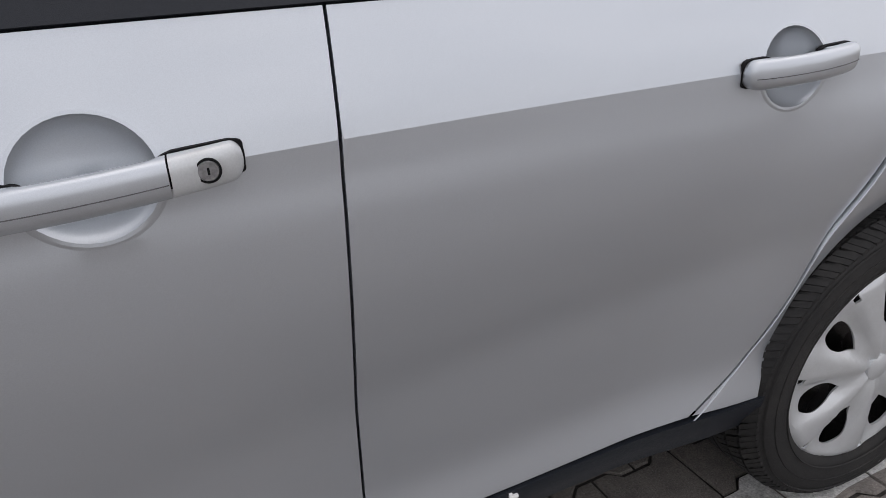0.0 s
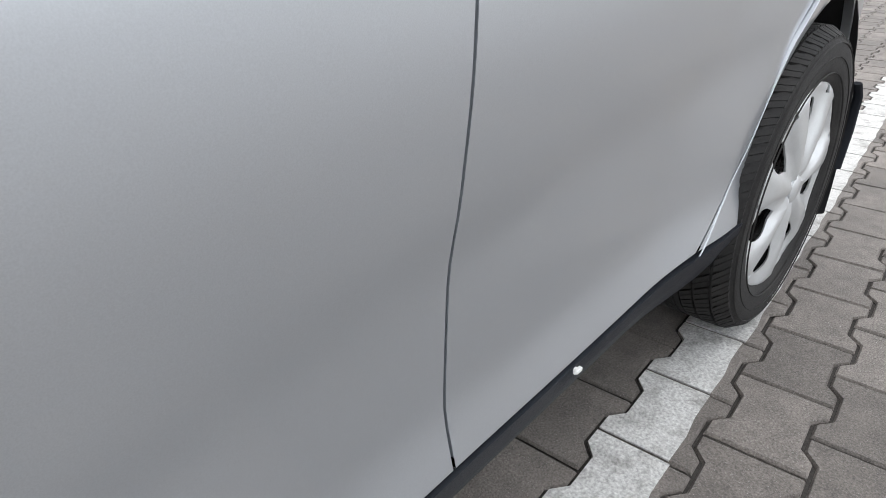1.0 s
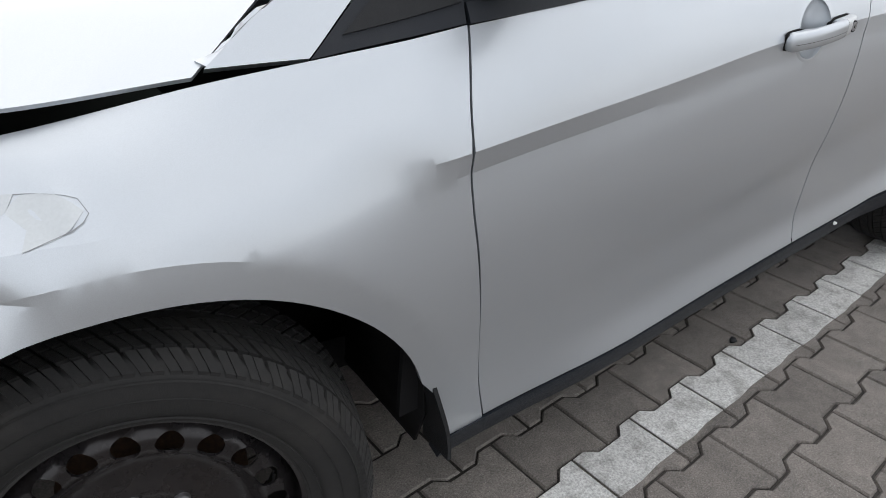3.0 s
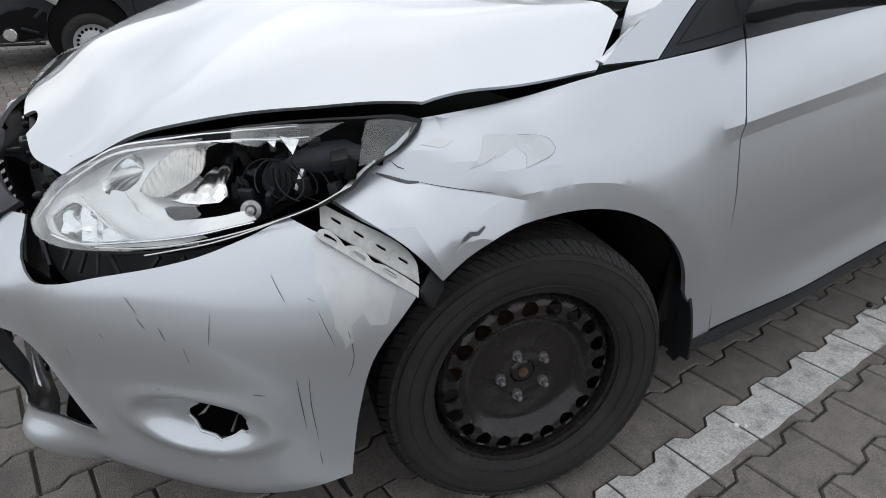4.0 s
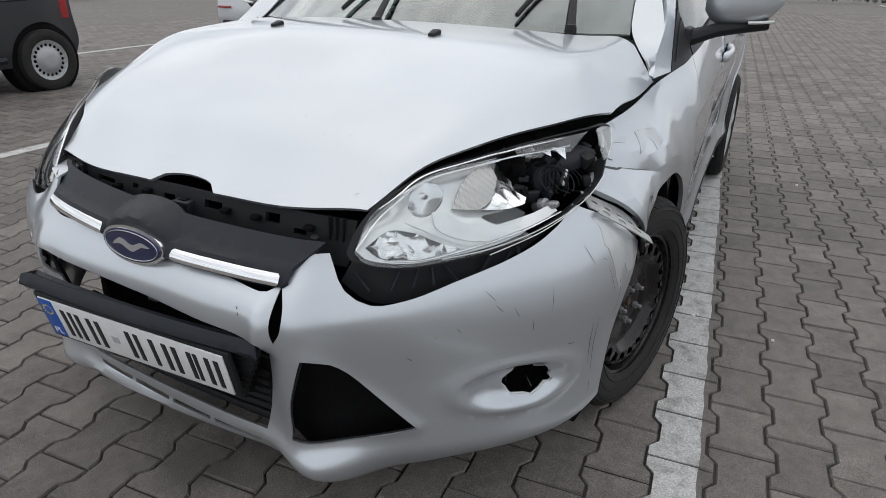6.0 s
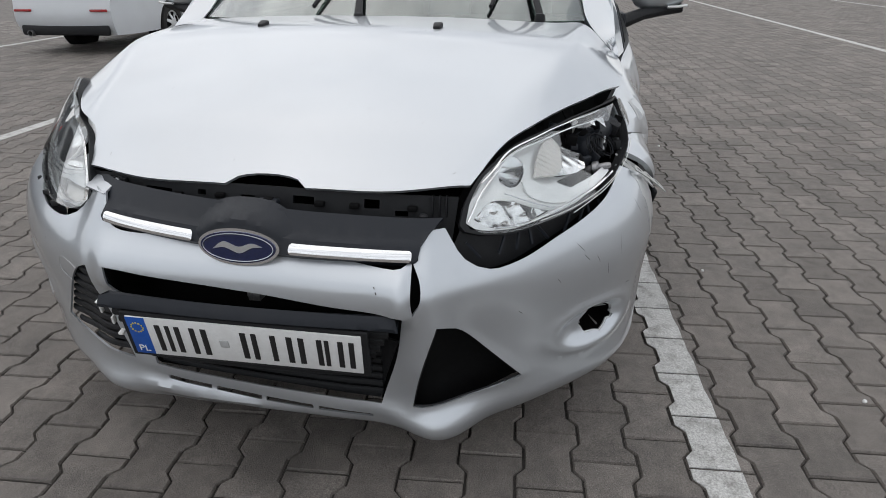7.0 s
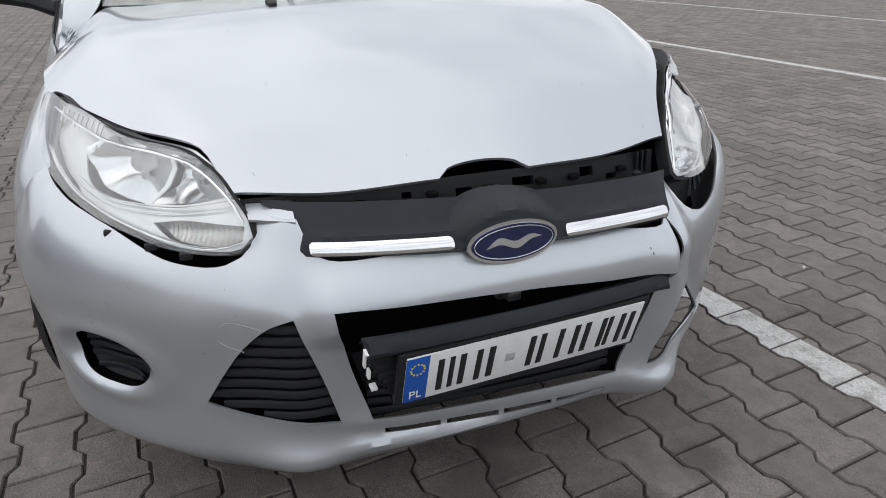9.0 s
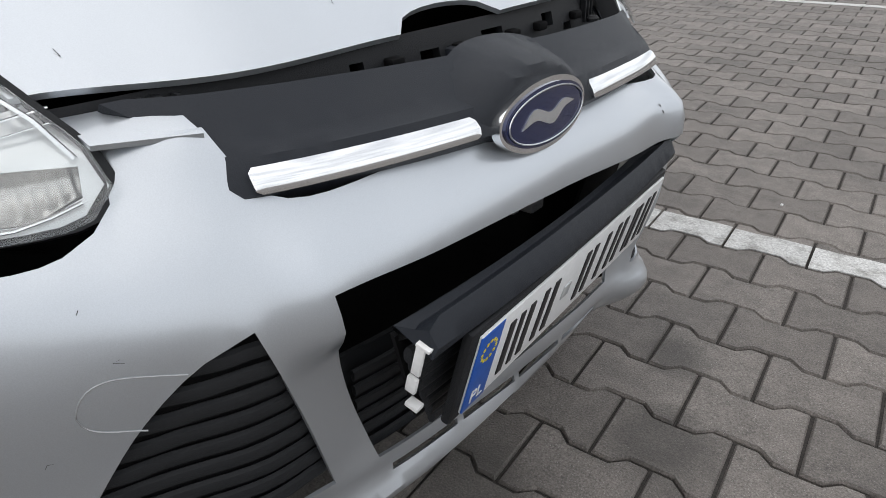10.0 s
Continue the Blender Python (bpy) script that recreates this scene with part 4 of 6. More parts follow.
ge = [(-.40 + i * .0195, 0) for i in range(42)]
g_edge = outline([(-.362, .650), (-.2, .640), (0, .636), (.2, .640), (.388, .652)], [(.388, .652), (.392, .697)], [(.392, .697), (.428, .736)], [(.428, .736), (0, .738), (-.420, .740)], [(-.420, .740), (-.366, .697)], [(-.366, .697), (-.372, .672), (-.362, .650)])
grille = part("upper_grille", sheet(g_edge, upper_grille, step=.014, thick=.010, toward=(1, 0, 0), lines=[[(q, h) for q, _ in ge if -.36 < q < .385] for h in (.664, .694, .700)]), PLASTIC_GREY, car, "dark grey plastic upper grille")
for a, b in ((-.355, -.108), (.121, .376)):
    e = outline([(a + .004, .6655), (b - .004, .6655)], [(b - .004, .6655), (b + .001, .669), (b + .002, .6765), (b + .001, .684), (b - .004, .6875)], [(b - .004, .6875), (a + .004, .6875)], [(a + .004, .6875), (a - .001, .684), (a - .002, .6765), (a - .001, .669), (a + .004, .6655)], step=.006)
    part("chrome_bar", sheet(e, lambda y, z: (grille_front(y) + .013 - .55 * (z - .6765) - 32 * (z - .6765) ** 2, y, z + grille_tilt(y)), step=.006, thick=.012, toward=(1, 0, 0)), CHROME, grille, "chrome trim bar")


def mount(y, z):
    """The dome that carries the badge, blending back into the grille."""
    q = math.hypot((y - .008) / .124, (z - .684) / .066)
    front = .930 - .20 * max(0, z - .712) - .30 * (y - .008) ** 2
    return (upper_grille(y, z)[0] - .003 + max(0.0, front - upper_grille(y, z)[0]) * smooth(1.0, .60, q), y, z + grille_tilt(y))


part("badge_mount", sheet(oval(.008, .684, .123, .0655, 64, power=2.3), mount, step=.009, thick=.012, toward=(1, 0, 0)), PLASTIC_GREY, grille, "domed dark grey badge holder")
bx, bz = .9385, .670


def on_badge(lift):
    return lambda y, z: (bx + lift - .10 * ((z - bz) + .0) - .35 * (y - .007) ** 2, y, z)


badge = part("badge", sheet(oval(.007, bz, .0925, .041, 64), on_badge(0), step=.012, thick=.012, toward=(1, 0, 0)), CHROME, grille, "oval badge with a chrome rim")
part("badge_face", sheet(oval(.007, bz, .0855, .0345, 64), on_badge(.0025), step=.012, thick=.004, toward=(1, 0, 0)), BADGE_BLUE, badge, "dark blue badge face")
part("badge_line", tube([on_badge(.0038)(y, z) for y, z in oval(.007, bz, .0800, .0300, 60) + oval(.007, bz, .0800, .0300, 60)[:1]], .0010, 5), SILVER, badge)
part("badge_mark", sheet(outline([(-.050, bz - .006), (-.024, bz + .012), (.010, bz + .002), (.040, bz + .011), (.064, bz + .004)], [(.064, bz + .004), (.040, bz + .001), (.012, bz - .012), (-.022, bz - .001), (-.050, bz - .006)], step=.006), on_badge(.0042), step=.01, thick=.002, toward=(1, 0, 0)), SILVER, badge, "plain silver flourish")

# lower grille, sprung out at one end, with the number plate
unit = empty("lower_grille")
unit.parent = car
unit.matrix_basis = pose(.974, .018, .469, 0, 0, 0) @ pose(0, 0, 0, -2.2, 0, 4.2) @ pose(0, 0, 0, 0, 13, 0)
unit["label"] = "dark grey lower grille, pulled out of its clips"
e = outline([(-.325, .062), (-.29, .066), (.30, .066), (.338, .060)], [(.338, .060), (.332, .085), (.31, .090)], [(.31, .090), (0, .092), (-.30, .090)], [(-.30, .090), (-.320, .085), (-.325, .062)])
part("top_rail", sheet(e, lambda y, z: (.022 - 14 * (z - .066) ** 2 - .12 * y * y - .6 * max(0, z - .072), y, z), step=.012, thick=.05, toward=(1, 0, 0)), PLASTIC_GREY, unit)
for i, z in enumerate((.046, .026, .006, -.014, -.034, -.056, -.076, -.096)):
    w = .322 - .010 * i
    part("slat", tube([(-.006 - .12 * y * y, y, z) for y in np.linspace(-w, w, 17)], .010, 8, flat=.55, up=(1, 0, 0)), PLASTIC, unit)
# dark sheet in place of the shade behind the slats
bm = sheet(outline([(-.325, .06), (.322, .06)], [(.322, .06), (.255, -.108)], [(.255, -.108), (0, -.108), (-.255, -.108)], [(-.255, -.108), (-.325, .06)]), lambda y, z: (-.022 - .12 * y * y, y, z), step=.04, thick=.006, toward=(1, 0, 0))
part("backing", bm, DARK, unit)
part("plate_holder", box(.012, .548, .132, (.012, .002, -.004), .004), PLASTIC, unit, "black number plate holder")
plate = part("number_plate", box(.004, .520, .112, (.020, .002, -.002), .0015), PLATE_WHITE, unit, "white number plate with a blue band, tilted")
part("blue_band", box(.003, .044, .110, (.0212, -.236, -.002), .001), PLATE_BLUE, plate)
for i in range(12):
    a = 2 * math.pi * i / 12
    part("star", box(.002, .0034, .0034, (.0225, -.236 + .013 * math.cos(a), .024 + .013 * math.sin(a))), STAR, plate)
txt = bpy.data.curves.new("country_code", "FONT")
txt.body, txt.size, txt.align_x, txt.extrude = "PL", .026, "CENTER", .0004
to = new("country_code", txt)
to_me = bpy.data.meshes.new_from_object(to.evaluated_get(bpy.context.evaluated_depsgraph_get()))
bpy.data.objects.remove(to)
bm = bmesh.new()
bm.from_mesh(to_me)
part("country_code", moved(bm, Matrix.Translation((.0232, -.236, -.048)) @ Matrix(((0, 0, 1, 0), (1, 0, 0, 0), (0, 1, 0, 0), (0, 0, 0, 1)))), WHITE, plate, "white country letters", smooth_=False)
# its characters as plain upright bars
for y, w in ((-.190, .012), (-.168, .010), (-.146, .012), (-.112, .012), (-.086, .013), (.002, .013), (.026, .012), (.068, .012), (.104, .013), (.130, .013), (.170, .012), (.186, .010), (.216, .012), (.240, .012)):
    part("plate_bar", box(.002, w, .078, (.0225, y, -.004), .0008), PLATE_BLACK, plate, "plain black bar")
part("seal", box(.002, .020, .021, (.0225, -.044, -.004), .0008), COVER, plate, "small grey seal")
for at, size in (((-.004, -.326, .052), (.010, .004, .034)), ((-.002, -.323, .070), (.016, .010, .004)), ((-.012, -.314, .006), (.012, .005, .020)), ((-.010, -.304, -.030), (.016, .012, .006))):
    part("broken_clip", box(*size, at, .001), WHITE, unit, "broken white plastic clip")
part("bracket", merged(box(.05, .03, .025, (.90, .02, .545), .004), box(.02, .05, .008, (.91, .06, .552), .003), box(.02, .016, .04, (.895, .0, .55), .003)), BOLT, car, "bent metal bracket in the grille opening")

low_mesh = part("lower_mesh", sheet(outline([(-.31, .45), (.34, .43)], [(.34, .43), (.290, .262)], [(.290, .262), (0, .282), (-.272, .302)], [(-.272, .302), (-.31, .45)]), bumper_in(.045), step=.03, thick=.006, toward=facing), PLASTIC, car, "black mesh at the foot of the grille opening")
for z in (.302, .324, .346, .368, .391, .414):
    part("slat", tube([bumper_in(.030)(s_, z - .05 * s_) for s_ in np.linspace(-.285, .30, 15)], .008, 8, flat=.6, up=(1, 0, 0)), PLASTIC, low_mesh)

# right side grille and lamp cover, whole; left ones torn out
def tri_back(poly, n, name, slats):
    back = part(name, sheet(shrunk(poly, 1.04), bumper_in(.030), step=.03, thick=.008, toward=facing), DARK if not slats else PLASTIC, car, "black side grille of the bumper")
    if not slats:
        return
    zs = [q[1] for q in poly]
    for i in range(n):
        z = min(zs) + .022 + (max(zs) - min(zs) - .05) * i / (n - 1)
        row = [s for s in np.linspace(-.62, -.33, 90) if inside([(s, z + .02 * (s + .45))], poly)[0]]
        if len(row) > 3:
            part("slat", tube([bumper_in(.014)(s, z + .02 * (s + .45)) for s in np.linspace(min(row) - .006, max(row) + .006, 14)], .009, 8, flat=.6, up=(1, 0, 0)), PLASTIC, back)


tri_back(TRI_R, 9, "side_grille", True)
# added black sheet: the shade inside the torn opening, put into its colour
part("cavity", sheet(shrunk(TRI_L, 1.75), bumper_in(.080), step=.05, thick=.006, toward=facing), DARK, car, "black sheet standing in for shade behind the torn-out side grille")
for poly in (TRI_L,):
    rimpts = [bumper_in(.006)(*p) for p in shrunk(poly, .985)]
    part("torn_edge", tube(rimpts + rimpts[:1], .0025, 6), PLASTIC, car, "frayed edge of the torn-out side grille")
rimpts = [bumper_in(.004)(*p) for p in shrunk(FOG_L, 1.0)]
part("torn_edge", tube(rimpts + rimpts[:1], .003, 5), PAINT_SCUFF, car)
cover = part("lamp_cover", sheet(shrunk(FOG_R, 1.0), bumper_in(.022), step=.02, thick=.006, toward=facing), PLASTIC, car, "black blank cover of the fog lamp")
for i in range(5):
    z = .437 - .042 + .021 * i
    row = [s for s in np.linspace(-.93, -.71, 60) if inside([(s, z)], shrunk(FOG_R, .93))[0]]
    part("slat", tube([bumper_in(.010)(s, z) for s in np.linspace(min(row), max(row), 12)], .0065, 8, flat=.6, up=(1, 0, 0)), PLASTIC_GREY, cover)
shard = random.Random(3)
for i in range(4):
    a = 2 * math.pi * i / 4 + .3
    s0, z0 = .895 + .058 * math.cos(a), .395 + .039 * math.sin(a)
    p, q, r = [np.array(bumper_in(.008 + .012 * j)(s0 + shard.uniform(-.012, .012) - j * .010 * math.cos(a), z0 + shard.uniform(-.01, .01) - j * .008 * math.sin(a))) for j in (0, 1, 2)]
    bm = bmesh.new()
    n = np.array((.003, .002, 0))
    vs = [bm.verts.new(v) for v in (p, q, r, p - n, q - n, r - n)]
    for f in ((0, 1, 2), (5, 4, 3), (0, 3, 4, 1), (1, 4, 5, 2), (2, 5, 3, 0)):
        bm.faces.new([vs[j] for j in f])
    part("shard", bm, PAINT_SCUFF, bumper, smooth_=False)
# towing eye cover
cap = outline([(-.459, .556), (-.518, .569), (-.534, .563), (-.546, .541), (-.540, .526), (-.530, .519), (-.500, .507)], step=.006)
cp = [bumper_in(-.0002)(*p) for p in cap]
part("towing_eye_cover", tube(cp, .0008, 5), VAN_COVER, bumper, "thin seam of a towing eye cover")


# headlamps
def ring(poly, q, f, thick, mat, parent, name, label=""):
    return part(name, sheet(poly, f, [shrunk(poly, q)], step=.02, thick=thick, toward=facing), mat, parent, label)


def dish(s0, z0, rs, rz, deep, rest):
    """Depth of a bowl behind the lens, round (s0, z0)."""
    return lambda s, z: rest + deep * max(0.0, 1 - ((s - s0) / rs) ** 2 - ((z - z0) / rz) ** 2)


def bent(name, poly, depth, mat, parent, label="", holes=(), step=.012, thick=.003):
    return part(name, sheet(outline(*poly, step=.014) if isinstance(poly[0], list) else poly, lamp_in(depth), holes, step=step, thick=thick, toward=facing), mat, parent, label)


def strip_along(name, pts, w, depth, mat, parent, label=""):
    return part(name, tube([lamp_in(depth)(a, b) for a, b in spline(pts, .02)], w, 8, flat=.55, taper=lambda t: .35 + .65 * math.sin(math.pi * min(max(t, .04), .96)) ** .4), mat, parent, label)


# whole right headlamp: black housing, bright bezel with two bowls, indicator below, clear lens
LAMP_R = outline([(-1.262, .893), (-1.193, .905), (-1.08, .890), (-.972, .871), (-.88, .856), (-.796, .846), (-.70, .840), (-.621, .829), (-.558, .803), (-.510, .765), (-.478, .733), (-.468, .705), (-.490, .686), (-.54, .681), (-.638, .688), (-.742, .706), (-.83, .724), (-.912, .746), (-1.053, .790), (-1.17, .842), (-1.262, .893)])
lamp = part("headlamp", sheet(shrunk(LAMP_R, 1.01), lamp_in(.10), step=.04, thick=.01, toward=facing), DARK, car, "clear headlamp with chrome reflectors, unbroken")
ring(shrunk(LAMP_R, 1.022), .972, lamp_in(.012), .03, PLASTIC, lamp, "black_edge")
B1 = outline([(-.985, .822), (-.945, .785), (-.90, .762), (-.82, .750), (-.735, .748)], [(-.735, .748), (-.705, .778), (-.700, .806), (-.725, .828)], [(-.725, .828), (-.80, .838), (-.90, .844), (-.985, .822)])
B2 = outline([(-.712, .826), (-.688, .806), (-.692, .778), (-.720, .750)], [(-.720, .750), (-.63, .753), (-.520, .768)], [(-.520, .768), (-.548, .796), (-.590, .815), (-.65, .823), (-.712, .826)])
IND = outline([(-.700, .722), (-.655, .700), (-.60, .692), (-.53, .690), (-.494, .700), (-.490, .722)], [(-.490, .722), (-.56, .727), (-.63, .730), (-.700, .722)])
bent("bezel", shrunk(LAMP_R, .985), lambda s, z: .022 + .012 * smooth(.74, .76, z) + .010 * smooth(.82, .86, z), LAMP_SHELL, lamp, "satin silver lamp bezel", [B1, B2, IND], .014)
bent("reflector", B1, dish(-.83, .792, .15, .055, .060, .030), REFLECT, lamp, "smooth chrome reflector bowl", step=.008)
bent("reflector", B2, dish(-.625, .788, .11, .048, .050, .030), REFLECT, lamp, "smooth chrome reflector bowl", step=.008)
for s0, z0, r in ((-.815, .806, .022), (-.640, .800, .015)):
    x, y, z = lamp_in(.060)(s0, z0)
    d = plan(s0)
    m = Matrix.Translation((x, y, z)) @ pose(0, 0, 0, 0, 0, math.degrees(math.atan2(d[3], d[2])))
    part("bulb_shade", moved(turned([(.0001, .014), (r * .7, .011), (r, 0), (r, -.02)], 24, "x"), m), COVER, lamp)
    part("shade_arm", moved(box(.008, r * .7, .05, (-.004, 0, -.028), .002), m), COVER, lamp)
for z0, w in ((.7465, .0035), (.7365, .0022)):
    strip_along("chrome_line", [(-.93, z0 + .030), (-.82, z0 + .004), (-.72, z0), (-.62, z0 + .004), (-.50, z0 + .018)], w, .018, CHROME, lamp)
bent("indicator", IND, lambda s, z: .026 + .014 * math.sin(math.pi * min(max((z - .688) / .042, 0), 1)) + .0012 * math.cos(s * 520), INDICATOR, lamp, "ribbed indicator reflector", step=.0035, thick=.004)
strip_along("brow_strip", [(-1.17, .880), (-1.05, .862), (-.90, .838), (-.72, .826), (-.60, .806), (-.515, .757), (-.490, .728)], .0045, .014, CHROME, lamp)
strip_along("lower_strip", [(-1.10, .815), (-.95, .764), (-.80, .726), (-.66, .700), (-.55, .688), (-.495, .698)], .0045, .014, CHROME, lamp)
for i in range(9):
    s0 = -1.12 + .024 * i
    part("brow_rib", tube([lamp_in(.012)(s0, .884 - .0028 * i), lamp_in(.014)(s0 + .008, .862 - .0028 * i)], .0020, 5), COVER, lamp)
ob = part("lens", sheet(LAMP_R, lamp_p, step=.025, thick=.003, toward=facing), LENS, lamp, "clear plastic lens")
ob.visible_shadow = False
for s0 in (-.78, -.68, -.60):
    x, y, z = lamp_in(.006)(s0, .672 + .12 * (-.55 - s0))
    part("clip", box(.014, .022, .014, (x, y, z), .003), PLASTIC, lamp)

# smashed left headlamp
LAMP_L = outline([(.499, .702), (.512, .735), (.545, .772), (.590, .800), (.719, .838), (.838, .855), (.984, .872), (1.12, .884), (1.22, .887), (1.30, .883), (1.335, .872), (1.298, .842), (1.241, .822), (1.158, .782), (1.031, .748), (.984, .735), (.832, .699), (.711, .683), (.62, .677), (.545, .682), (.510, .690), (.499, .702)])
broken = part("headlamp", sheet(shrunk(LAMP_L, 1.01), lamp_in(lambda s, z: .085 + .05 * smooth(.8, 1.0, s)), step=.04, thick=.01, toward=facing), DARK, car, "smashed headlamp, lens broken open at its outer half")
ring(shrunk(LAMP_L, 1.02), .965, lamp_in(.012), .03, PLASTIC, broken, "black_edge", "black lamp housing edge")
ROUND = oval(.680, .787, .047, .027, 36, turn=.25)
RIBBED = outline([(.738, .770), (.755, .800), (.800, .832), (.852, .838)], [(.852, .838), (.862, .815), (.845, .792), (.800, .768), (.738, .770)], step=.012)
BRIGHT = outline([(.800, .766), (.848, .792), (.864, .815), (.854, .838)], [(.854, .838), (.885, .842), (.905, .832)], [(.905, .832), (.898, .818), (.912, .806), (.904, .792), (.930, .778), (.915, .768)], [(.915, .768), (.86, .762), (.800, .766)], step=.012)
LOW_L = outline([(.530, .708), (.56, .692), (.62, .686), (.72, .694), (.745, .702)], [(.745, .702), (.70, .716), (.65, .734)], [(.65, .734), (.58, .738), (.530, .708)], step=.012)
shell = outline([(.508, .703), (.53, .690), (.62, .682), (.72, .690), (.84, .706), (.90, .720)], [(.90, .720), (.84, .735), (.80, .752), (.865, .760)], [(.865, .760), (.80, .766), (.852, .838), (.90, .846)], [(.90, .846), (.84, .850), (.72, .832), (.60, .797), (.54, .762), (.508, .703)], step=.016)
bent("inner_shell", shell, lambda s, z: .024 + .016 * smooth(.74, .77, z), LAMP_SHELL, broken, "bright silver lamp shell", [ROUND, LOW_L], .012)
bent("reflector", ROUND, dish(.680, .787, .050, .030, .045, .036), REFLECT, broken, "small round chrome reflector", step=.006)
bent("reflector", BRIGHT, lambda s, z: .022 + .85 * max(0.0, z - .768) + .0035 * abs(math.sin(s * 95 + z * 60)), REFLECT, broken, "cracked chrome reflector", step=.008)
bent("ribbed_lens", RIBBED, lambda s, z: .030 - .012 * math.sin(math.pi * min(max((s - .738) / .12, 0), 1)) + .0012 * math.cos((s + .3 * z) * 900), INDICATOR, broken, "ribbed projector lens", step=.003)
bent("indicator", LOW_L, lambda s, z: .026 + .010 * abs(math.sin(s * 52 + z * 30)) + .006 * abs(math.sin(z * 130 - s * 20)), REFLECT, broken, "crumpled indicator reflector", step=.008)
smile = outline([(.690, .768), (.694, .744), (.735, .722), (.80, .712), (.88, .722), (.955, .738), (1.0, .750)], [(1.0, .750), (.99, .760), (.93, .752), (.86, .742), (.80, .736), (.755, .746), (.720, .768), (.690, .768)], step=.014)
bent("inner_trim", smile, lambda s, z: .018, LAMP_SHELL, broken, "satin silver sweeping trim", step=.012, thick=.005)
strip_along("light_strip", [(.575, .690), (.66, .690), (.76, .704), (.86, .720), (.95, .738), (1.0, .748)], .0050, .010, CHROME, broken, "bright chrome strip")
strip_along("brow_strip", [(.60, .796), (.70, .824), (.80, .838), (.92, .850), (1.06, .858), (1.12, .862)], .0060, .014, CHROME, broken)
strip_along("brow_strip", [(.56, .776), (.66, .822), (.80, .848), (.95, .864), (1.10, .876)], .0030, .008, CHROME, broken)
strip_along("inner_line", [(.512, .706), (.56, .760), (.64, .806), (.72, .828)], .0035, .012, CHROME, broken)
strip_along("inner_line", [(.62, .752), (.66, .740), (.74, .712), (.78, .704)], .0028, .014, CHROME, broken)
x, y, z = lamp_in(.07)(1.06, .800)
d = plan(1.06)
disc_m = Matrix.Translation((x, y, z)) @ pose(0, 0, 0, 0, 0, math.degrees(math.atan2(d[3], d[2])) - 14)
cap = part("cap", moved(turned([(.0001, .016), (.030, .016), (.034, .012), (.036, 0), (.036, -.03)], 36, "x"), disc_m), PLASTIC_GREY, broken, "black bulb cap")
for q in (-.014, -.004, .006, .016):
    part("cap_rib", moved(box(.006, .004, .05, (.017, q, 0), .001), disc_m), PLASTIC, cap)
x, y, z = lamp_in(.030)(.985, .760)
part("bulb", moved(turned([(.0001, .03), (.006, .028), (.009, .018), (.009, 0), (.016, -.002), (.017, -.014), (.010, -.02), (.010, -.035)], 20, "x"), Matrix.Translation((x, y, z)) @ pose(0, 0, 0, 0, -20, 75)), BOLT, broken, "bare bulb with its steel socket")
bits = random.Random(12)
for i in range(26):
    s0 = bits.uniform(.93, 1.26)
    z0 = bits.uniform(.752 + .20 * max(0, s0 - 1.0), .858)
    x, y, z = lamp_in(bits.uniform(.03, .08))(s0, z0)
    part("rib", box(bits.uniform(.01, .03), bits.uniform(.006, .03), bits.uniform(.01, .045), (0, 0, 0), .002), (PLASTIC_GREY, PLASTIC, DARK)[i % 3] if i < 24 else SILVER, broken).matrix_basis = pose(x, y, z, bits.uniform(-25, 25), bits.uniform(-25, 25), bits.uniform(0, 90))
for i in range(5):
    pts = [lamp_in(.022 + .006 * i)(1.02 + .055 * math.cos(a + i * .4) + .025 * i, .800 + .030 * math.sin(a + i * .3)) for a in np.linspace(-1.2, 3.4, 26)]
    part("wire", tube(pts, .0013, 5), PLASTIC_GREY if i % 2 else SEAM, broken)
bent("duct", [[(1.05, .822), (1.12, .812), (1.20, .818)], [(1.20, .818), (1.235, .842), (1.20, .858)], [(1.20, .858), (1.12, .850), (1.05, .822)]], lambda s, z: .045 - .02 * math.sin(math.pi * min(max((z - .81) / .05, 0), 1)), PLASTIC_GREY, broken, "grey moulded lamp duct")
for run in ([(.512, .702), (.53, .688), (.59, .680), (.74, .690), (.86, .708), (.90, .714)],):
    PIECE = outline(run, [(.90, .714), (.87, .735), (.895, .755), (.86, .775), (.885, .800), (.84, .818), (.86, .850)], [(.86, .850), (.72, .834), (.60, .796), (.54, .762), (.512, .702)])
    part("lens", sheet(PIECE, lamp_p, step=.02, thick=.003, toward=facing), LENS, broken, "broken clear lens with jagged edge").visible_shadow = False
for poly in ([[(1.205, .822), (1.245, .826), (1.295, .846)], [(1.295, .846), (1.328, .870), (1.29, .880)], [(1.29, .880), (1.24, .882), (1.225, .860), (1.205, .822)]], [[(.93, .850), (1.00, .846), (1.03, .856), (1.10, .850)], [(1.10, .850), (1.16, .872), (1.19, .882)], [(1.19, .882), (1.05, .876), (.92, .864)], [(.92, .864), (.93, .850)]]):
    part("lens_fragment", sheet(outline(*poly), lamp_in(.003), step=.02, thick=.003, toward=facing), LENS, broken, "jagged piece of lens").visible_shadow = False
part("chrome_shard", sheet(outline([(1.06, .862), (1.10, .858)], [(1.10, .858), (1.085, .838)], [(1.085, .838), (1.06, .862)]), lamp_in(.010), step=.02, thick=.002, toward=facing), REFLECT, broken)
part("chrome_shard", sheet(outline([(1.01, .858), (1.055, .860)], [(1.055, .860), (1.045, .846)], [(1.045, .846), (1.01, .858)]), lamp_in(.012), step=.02, thick=.002, toward=facing), REFLECT, broken)
